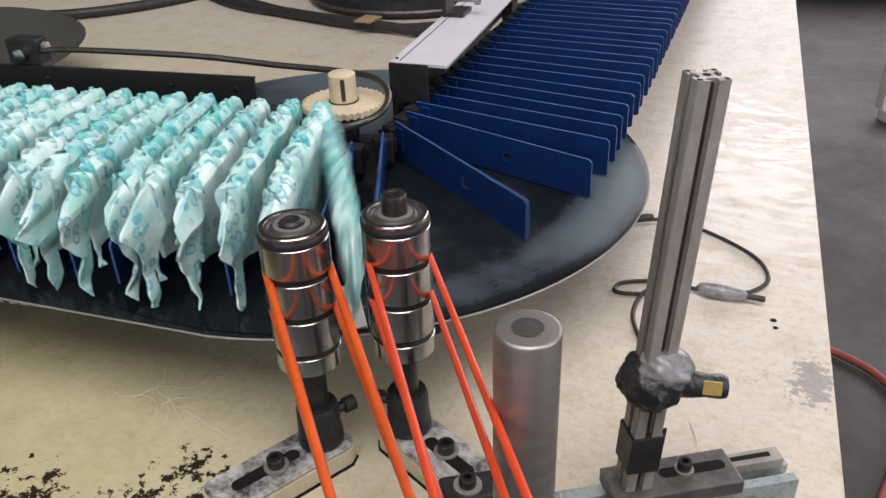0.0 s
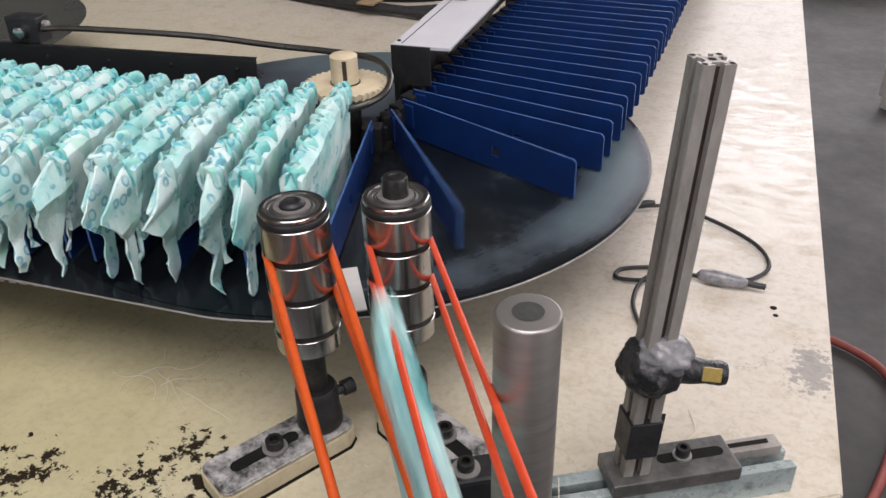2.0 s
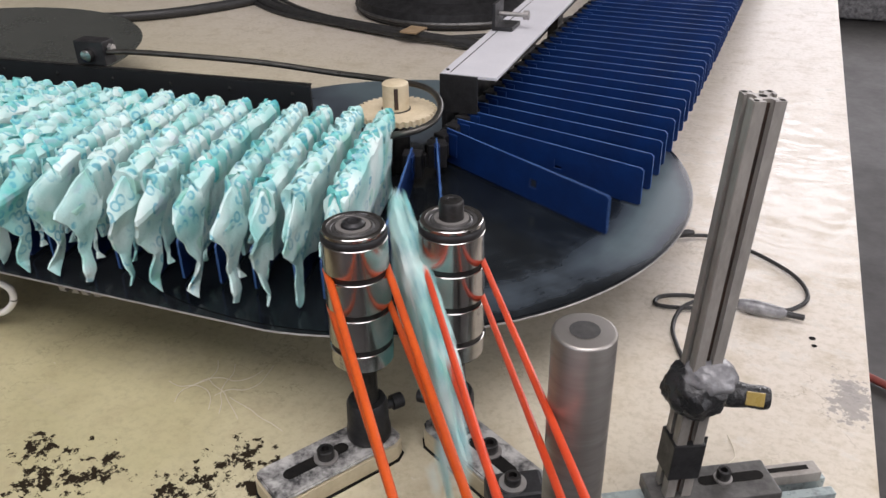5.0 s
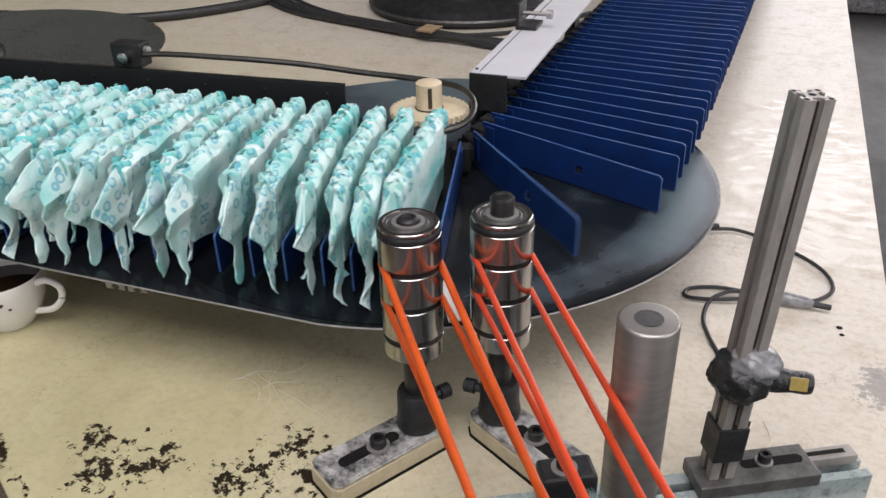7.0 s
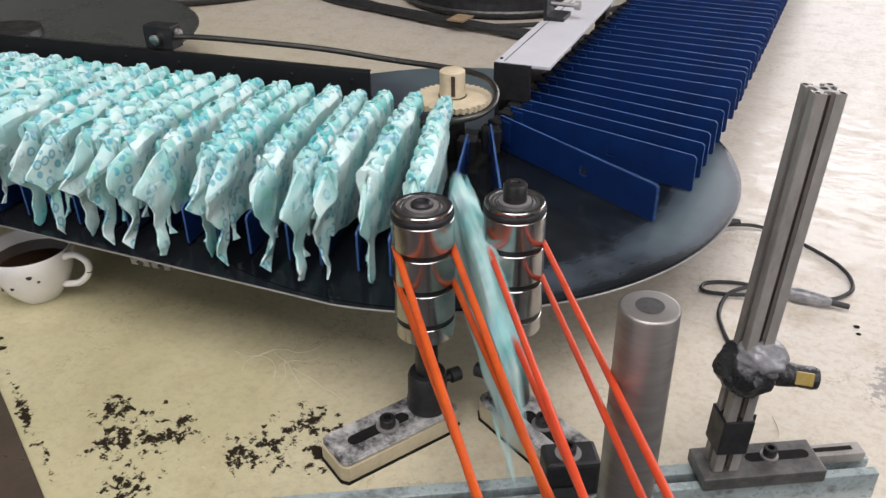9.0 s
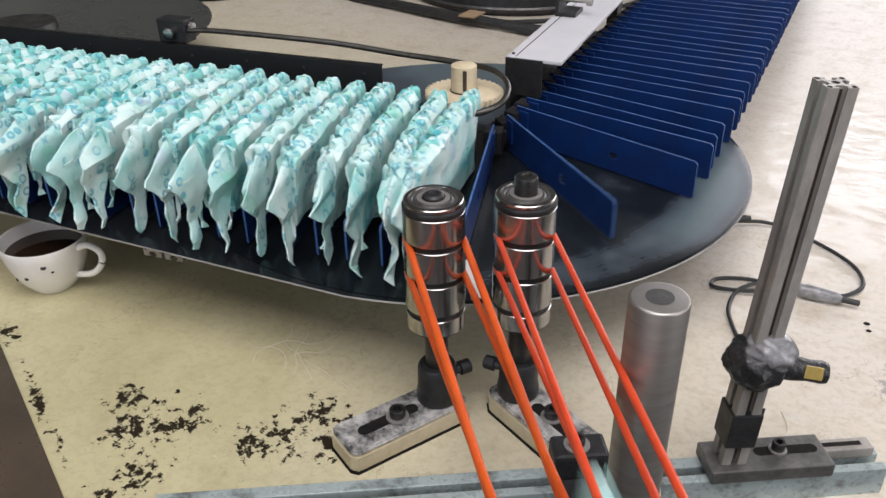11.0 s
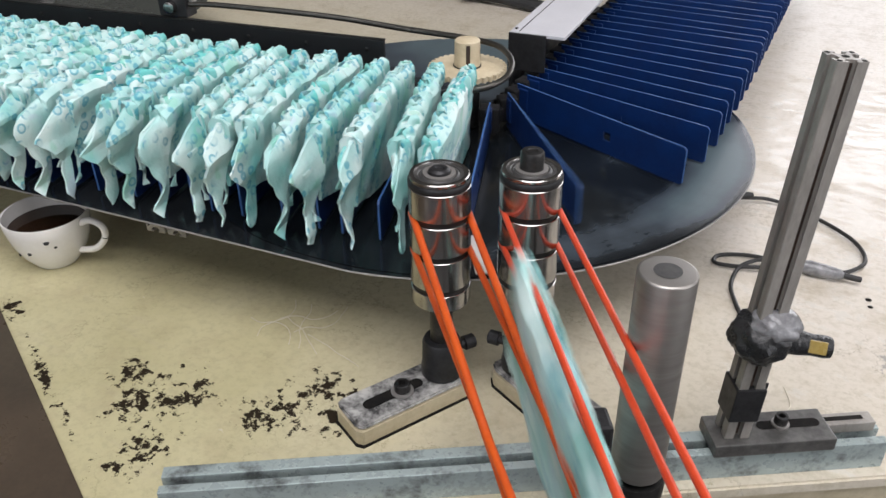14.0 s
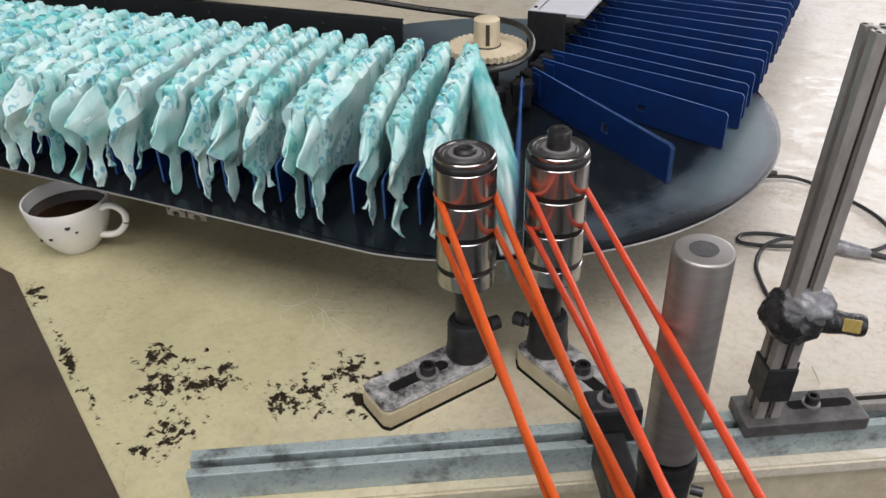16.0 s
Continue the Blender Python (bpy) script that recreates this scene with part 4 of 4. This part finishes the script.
# ---- rail and sensor post ----
def rail():
    t = thing("mounting_rail", on_rail(0, RAIL_N), "scuffed grey slotted mounting rail along the table edge", "rail")
    x0, x1, w, h = -0.2046, 0.336, 0.01275, 0.0255
    for y0, y1 in ((-w, -0.0052), (0.0022, w)):
        part("rail_lip", box(x0, x1, y0, y1, 0.0, h, 0.0008), M_RAIL, t)
    part("slot_floor", box(x0 + 0.001, x1 - 0.001, -0.0051, 0.0021, 0.0, h - 0.012), M_SLOT, t, "dark grimy slot")
    # loose slotted piece and the packing under it
    part("end_block", box(0.282, 0.330, 0.000, 0.0125, h + 0.0002, h + 0.009, 0.0008), M_ALU, t, "grey slotted end block")
    part("end_slot", box(0.290, 0.322, 0.0045, 0.0085, h + 0.0091, h + 0.0094), M_SLOT, t)


rail()


def sensor_post():
    a0 = 0.217
    t = thing("sensor_post", on_rail(a0, RAIL_N), "dusty slotted aluminium post with a taped sensor", "sensor post")
    h = 0.0257
    base = part("base_plate", box(-0.018, 0.074, -0.0165, 0.0165, h, h + 0.0115, 0.0012), M_PLATE, t, "grey worn steel base plate")
    slot = []
    for i in range(11):
        a = math.pi / 2 + math.pi * i / 10
        slot.append((0.024 + 0.0042 * math.cos(a), 0.002 + 0.0042 * math.sin(a)))
    for i in range(11):
        a = -math.pi / 2 + math.pi * i / 10
        slot.append((0.064 + 0.0042 * math.cos(a), 0.002 + 0.0042 * math.sin(a)))
    part("plate_slot", prism(slot, h + 0.0116, h + 0.0119), M_SLOT, base, "dark slot")
    socket_screw(base, pose(0.038, 0.002, h + 0.0118), 0.0050, 0.0085, 0.0066)
    n0 = len(t.children)
    column = part("column", slotted_profile(0.0190, 0.324 - h - 0.0116, Matrix.Translation((0.0, 0.0, h + 0.0116))), M_ALU, t, "", False)
    for sx, sy in ((1, 1), (1, -1), (-1, 1), (-1, -1)):
        part("corner_bore", lathe([(0, 0), (0.0017, 0)], 12, Matrix.Translation((sx * 0.0074, sy * 0.0074, 0.3242))), M_SLOT, column)
    part("centre_bore", lathe([(0, 0), (0.0024, 0)], 14, Matrix.Translation((0, 0, 0.3242))), M_SLOT, column)
    for rz in (0, 90, 180, 270):
        part("slot_bottom", box(0.0050, 0.0056, -0.0019, 0.0019, h + 0.013, 0.322, 0, pose(0, 0, 0, 0, 0, rz)), M_RUST, column, "rusty brown slot bottom")
    part("black_tape_band", box(-0.0112, 0.0112, -0.0112, 0.0112, 0.055, 0.085, 0.001), M_BLACK_METAL, t, "matt black tape band")
    part("tape_tail", box(0.0112, 0.019, 0.002, 0.003, 0.070, 0.080, 0.0003), M_TAPE, t)
    # lumpy tape wrap
    b = bmesh.new()
    bmesh.ops.create_icosphere(b, subdivisions=4, radius=1)
    for v in b.verts:
        d = 1 + 0.16 * noise.noise(v.co * 2.3) + 0.07 * noise.noise(v.co * 6)
        v.co = Vector((v.co.x * 0.0205, v.co.y * 0.0205, v.co.z * 0.019)) * d + Vector((-0.001, -0.002, 0.127))
    part("tape_wrap", b, M_TAPE, t, "crumpled black tape wrap", True)
    b = bmesh.new()
    bmesh.ops.create_icosphere(b, subdivisions=4, radius=1)
    for v in b.verts:
        d = 1 + 0.26 * abs(noise.noise(v.co * 1.6 + Vector((3, 1, 0)))) + 0.03 * noise.noise(v.co * 5)
        v.co = Vector((v.co.x * 0.0165, v.co.y * 0.0150, v.co.z * 0.0115)) * d + Vector((0.005, -0.0055, 0.1400))
    part("clear_tape", b, M_CLEAR_TAPE, t, "crumpled greyish clear tape", True)
    # sensor barrel pointing along the table
    m = pose(0.010, -0.006, 0.127, 0, 93, -14)
    barrel = part("sensor_barrel", lathe([(0, 0), (0.0092, 0), (0.0090, 0.012), (0.0076, 0.022), (0.0080, 0.031), (0.0072, 0.0345), (0.0060, 0.033), (0, 0.0325)], 20, m), M_TAPE, t, "black taped sensor barrel", True)
    part("amber_window", box(-0.0046, 0.0046, -0.0086, -0.0066, 0.018, 0.030, 0.0008, m @ pose(0, 0, 0, 0, 0, -25)), M_AMBER, barrel, "amber sensor window")
    for ob in list(t.children)[n0:]:
        ob.matrix_basis = pose(0, 0, h + 0.0116, 0, 2.9, 0) @ pose(0, 0, -h - 0.0116)


sensor_post()


def sensor_cable():
    t = thing("sensor_cable", pose(0, 0, 0), "black sensor cable looped on the table with a taped joint", "cable")
    pts = [(0.110, 0.440, 0.012), (0.150, 0.462, 0.008), (0.185, 0.478, 0.006), (0.235, 0.463, 0.004), (0.280, 0.430, 0.004), (0.297, 0.392, 0.004), (0.285, 0.362, 0.004), (0.268, 0.350, 0.006)]
    part("lead", tube(spline(pts, 8), 0.0022, 8), M_CABLE, t, "", True)
    pts = [(0.240, 0.342, 0.006), (0.215, 0.345, 0.005), (0.185, 0.343, 0.004), (0.160, 0.330, 0.003), (0.162, 0.312, 0.004), (0.195, 0.318, 0.006), (0.222, 0.334, 0.007), (0.205, 0.337, 0.008), (0.186, 0.315, 0.006), (0.185, 0.280, 0.004),
           (0.197, 0.250, 0.003), (0.215, 0.215, 0.004), (0.230, 0.15, 0.02), (0.247, 0.075, 0.09), (0.254, 0.050, 0.120)]
    part("loop", tube(spline(pts, 8), 0.0022, 8), M_CABLE, t, "", True)
    m = pose(0.236, 0.343, 0.008, 0, 90, 2)
    part("taped_joint", lathe([(0, -0.004), (0.0055, 0), (0.0078, 0.012), (0.0070, 0.028), (0.0055, 0.042), (0.0030, 0.046), (0, 0.046)], 16, m), M_CLEAR_TAPE, t, "joint wrapped in clear tape", True)
    part("plug_tip", lathe([(0, 0.044), (0.0032, 0.045), (0.0030, 0.062), (0, 0.063)], 12, m), M_CABLE, t, "", True)
    part("plug", lathe([(0, 0), (0.0046, 0.001), (0.0046, 0.020), (0.0030, 0.026), (0, 0.027)], 12, pose(0.140, 0.456, 0.0095, 0, 82, 22)), M_CABLE, t, "black plug", True)


sensor_cable()


# ---- loose things ----
def cup():
    x, y = -0.462, -0.020
    t = thing("tea_cup", pose(x, y, 0, 0, 0, 0), "white porcelain cup with small dark dots, half full of tea", "cup")
    k = 0.0445
    prof = [(0, 0.002), (0.018, 0.002), (0.019, 0.0), (0.022, 0.0), (0.026, 0.005), (0.0335, 0.016), (0.0392, 0.030), (0.0426, 0.044), (k, 0.0575), (k - 0.0005, 0.0587), (k - 0.0022, 0.0582),
            (0.0402, 0.044), (0.0368, 0.030), (0.031, 0.017), (0.022, 0.006), (0, 0.005)]
    bowl = part("bowl", lathe(prof, 56), M_CUP, t, "", True)
    d = direction(14)
    pts = [d * 0.0425 + Vector((0, 0, 0.051)), d * 0.056 + Vector((0, 0, 0.056)), d * 0.069 + Vector((0, 0, 0.050)), d * 0.068 + Vector((0, 0, 0.036)), d * 0.054 + Vector((0, 0, 0.022)), d * 0.034 + Vector((0, 0, 0.017))]
    part("handle", tube(spline(pts, 8), 0.0036, 12), M_CUP, t, "", True)
    part("drink", lathe([(0, 0.0445), (0.0400, 0.0445)], 40), M_DRINK, t, "dark tea")
    for a, z, s in ((-70, 0.030, 0.0026), (-98, 0.024, 0.0028), (-120, 0.016, 0.0030), (-40, 0.044, 0.0030), (-30, 0.036, 0.0018)):
        r = float(np.interp(z, (0.005, 0.016, 0.030, 0.044, 0.0575), (0.026, 0.0335, 0.0392, 0.0426, k)))
        part("dot", lathe([(s, 0), (0.7 * s, 0.0004), (0, 0.0005)], 12, pose(0, 0, 0, 0, 0, a) @ pose(r - 0.0001, 0, z, 0, 72, 0)), M_CUP_DOT, bowl, "small dark glaze dot")


cup()


def cover_sheet():
    t = thing("cover_sheet", pose(0, 0, 0), "dark brown smoked steel sheet lying at the table edge", "metal sheet")
    a, b = Vector((-0.472, -0.094)), Vector((-0.130, -0.248))
    d = (b - a).normalized()
    n = Vector((d.y, -d.x))
    e = a + d * 0.50
    pts = [a, e, e + n * 0.5, a + n * 0.5 - d * 0.2, a + Vector((-0.4, 0.02))]
    part("sheet", prism([(p.x, p.y) for p in pts], 0.0, 0.0024, 0.0006), M_BROWN, t)


cover_sheet()


def threads():
    t = thing("loose_threads", pose(0, 0, 0), "pale loose threads lying on the table", "threads", kind="stuff")
    b = bmesh.new()
    rnd = random.Random(4)
    for i in range(7):
        x, y = -0.165 + rnd.uniform(-0.03, 0.03), 0.005 + rnd.uniform(-0.03, 0.025)
        a = rnd.uniform(0, 6.28)
        pts = []
        for k in range(6):
            pts.append((x, y, 0.0008))
            a += rnd.uniform(-0.8, 0.8)
            x, y = x + 0.014 * math.cos(a), y + 0.014 * math.sin(a)
        tube(spline(pts, 5), 0.0004, 5, bm=b)
    for pts in ([(0.196, 0.012, 0.03), (0.206, -0.018, 0.028), (0.212, -0.035, 0.02)], [(0.262, 0.085, 0.02), (0.272, 0.12, 0.006), (0.262, 0.15, 0.001)]):
        tube(spline(pts, 6), 0.0004, 5, bm=b)
    part("thread", b, M_THREAD, t)


threads()


# ---- behind: second turn, reel and cables ----
def left_turn():
    t = thing("far_turn_disc", pose(-1.06, 0.40, PLATE_Z), "olive-grey polished steel disc of the far turn", "machine disc")
    part("disc", lathe([(0, 0.0005), (0.318, 0.0005), (0.320, -0.001), (0.318, -0.0025), (0, -0.0025)], 96), M_LEFT_DISC, t, "", False)
    part("pedestal", lathe([(0.05, -PLATE_Z), (0.05, -0.003)], 24), M_DARK_STEEL, t, "", True)
    part("hub", lathe([(0.06, 0.0006), (0.058, 0.012), (0, 0.012)], 30), M_DARK_STEEL, t, "", True)


left_turn()


def cable_reel():
    t = thing("cable_reel", pose(-0.60, 1.40, 0), "dark round machine foot with bundled cables", "machine base")
    part("base", lathe([(0, 0.0), (0.235, 0.0), (0.245, 0.01), (0.24, 0.035), (0.20, 0.05), (0.195, 0.09), (0, 0.10)], 64), M_BLACK_METAL, t, "", True)
    part("bright_band", lathe([(0.2445, 0.012), (0.2475, 0.016), (0.2445, 0.020)], 64), M_SEAL, t, "grey rim", True)
    c = thing("cable_bundle", pose(0, 0, 0), "bundle of dirty black cables tied on the table", "cables")
    for i, (dy, r) in enumerate(((0, 0.010), (0.03, 0.006), (-0.014, 0.005), (0.055, 0.005))):
        pts = [(-1.5, 1.50 + dy, r), (-1.15, 1.28 + dy * 1.3, r), (-0.95, 1.165 + dy, r), (-0.77, 1.115 + dy * 0.5, r + 0.004), (-0.54, 1.075 + dy * 0.25, r + 0.006), (-0.34, 1.085 - dy * 0.8, r), (-0.2, 1.12 - dy, r)]
        if i == 3:
            pts = pts[:5] + [(-0.44, 1.15, r), (-0.36, 1.24, r), (-0.3, 1.4, r)]
        part("cable", tube(spline(pts, 8), r, 8), M_CABLE, c, "", True)
    part("tag", box(-0.562, -0.524, 1.05, 1.10, 0.024, 0.0275, 0.0005, None), M_TAG, c, "brown cardboard tie")
    bar = thing("rear_hose", pose(0, 0, 0), "thin dark hose lying behind the far disc", "hose")
    part("hose", tube(spline([(-2.3, 0.66, 0.012), (-1.90, 0.77, 0.012), (-1.57, 0.845, 0.012), (-1.26, 0.935, 0.012), (-1.10, 1.12, 0.012), (-1.02, 1.40, 0.012)], 8), 0.0115, 10), M_CABLE, bar, "", True)


cable_reel()


# ---- on the floor beyond the table ----
def red_hose():
    t = thing("air_hose", pose(0, 0, -0.68), "dull red rubber air hose on the concrete floor", "hose")
    pts = [(0.20, 1.30, 0.012), (0.36, 1.29, 0.012), (0.47, 1.26, 0.012), (0.55, 1.20, 0.012), (0.585, 1.09, 0.012), (0.565, 0.95, 0.012), (0.53, 0.80, 0.012), (0.45, 0.6, 0.012), (0.3, 0.4, 0.012)]
    part("tube", tube(spline(pts, 10), 0.009, 10), M_HOSE, t, "", True)


red_hose()


def white_stand():
    t = thing("white_frame_stand", pose(0.54, 2.80, -0.68, 0, 0, -50), "white-painted steel frame stand on the floor", "stand")
    part("bottom_rail", box(0, 1.1, -0.015, 0.015, 0.0, 0.04, 0.004), M_WHITE, t)
    for y in (0, 0.7):
        part("upright", box(-0.02, 0.02, y - 0.016, y + 0.016, 0.0405, 1.1, 0.004), M_WHITE, t)
    part("side_rail", box(-0.015, 0.015, 0.016, 0.69, 0.0, 0.04, 0.004), M_WHITE, t)
    part("middle_rail", box(0.021, 1.1, -0.013, 0.013, 0.34, 0.38, 0.004), M_WHITE, t)
    part("upright", box(1.08, 1.12, -0.016, 0.016, 0.0405, 1.1, 0.004), M_WHITE, t)


white_stand()


def floor_clutter():
    t = thing("wrapped_bundle", pose(0.75, 4.9, -0.68, 0, 0, 10), "grey plastic-wrapped bundle against the wall", "bundle")
    b = box(-0.9, 0.7, -0.3, 0.3, 0, 0.35, 0.08, seg=4)
    bmesh.ops.subdivide_edges(b, edges=b.edges[:], cuts=3, use_grid_fill=True)
    for v in b.verts:
        v.co += Vector((0.03, 0.03, 0.03)) * noise.noise(v.co * 6) * (0 if v.co.z < 0.01 else 1)
    part("wrap", b, M_CLEAR_TAPE, t, "", True)
    d = thing("blue_drum", pose(1.62, 4.7, -0.68), "dark blue plastic drum", "drum")
    part("barrel", lathe([(0, 0), (0.20, 0), (0.22, 0.04), (0.225, 0.3), (0.22, 0.56), (0.20, 0.6), (0, 0.6)], 32), M_BLUE, d, "", True)
    p = thing("paper_scrap", pose(0.60, 1.22, -0.6795, 0, 0, 30), "small white paper scrap on the floor", "paper")
    part("sheet", box(-0.02, 0.02, -0.012, 0.012, 0, 0.0006), M_WHITE, p)


floor_clutter()


# ---- what moves ----
def motions():
    last = 16 * 30
    for k, ob in zip(PADDLE_INDEX, PADDLES):
        rows = []
        bias = random.Random(k * 7 + 1).uniform(-1.6, 1.6)
        for i in range(last + 1):
            u = U_START + PITCH * (i / 30 / BEAT - k)
            if i in (0, last) or i % 16 == 0 or (-0.16 < u < 0.10) or (-0.34 < u <= -0.16 and i % 4 == 0):
                p, a = chain_at(u)
                rows.append((i / 30, pose(p.x, p.y, PLATE_Z + 0.003, 0, 0, a + bias)))
        walk(ob, rows)
    for j, ob in zip(PAD_INDEX, PADS):
        rows = []
        for i in range(last + 1):
            beat = i / 30 / BEAT - (j + 2) + 1
            if i in (0, last) or i % 16 == 0 or (-1.2 < beat < 4):
                rows.append((i / 30, pad_at(j, i / 30)))
        walk(ob, rows)
    for n, ob in enumerate(SLEEVES):
        s = -1 if n < 4 else 1
        walk(ob, [(i / 30, pose(0, 0, 0, 0, 0, s * 76 * i)) for i in range(last + 1)])
    walk(DRUM, [(i / 30, pose(0, 0, 0, 0, 0, 80 * i)) for i in range(last + 1)])


motions()
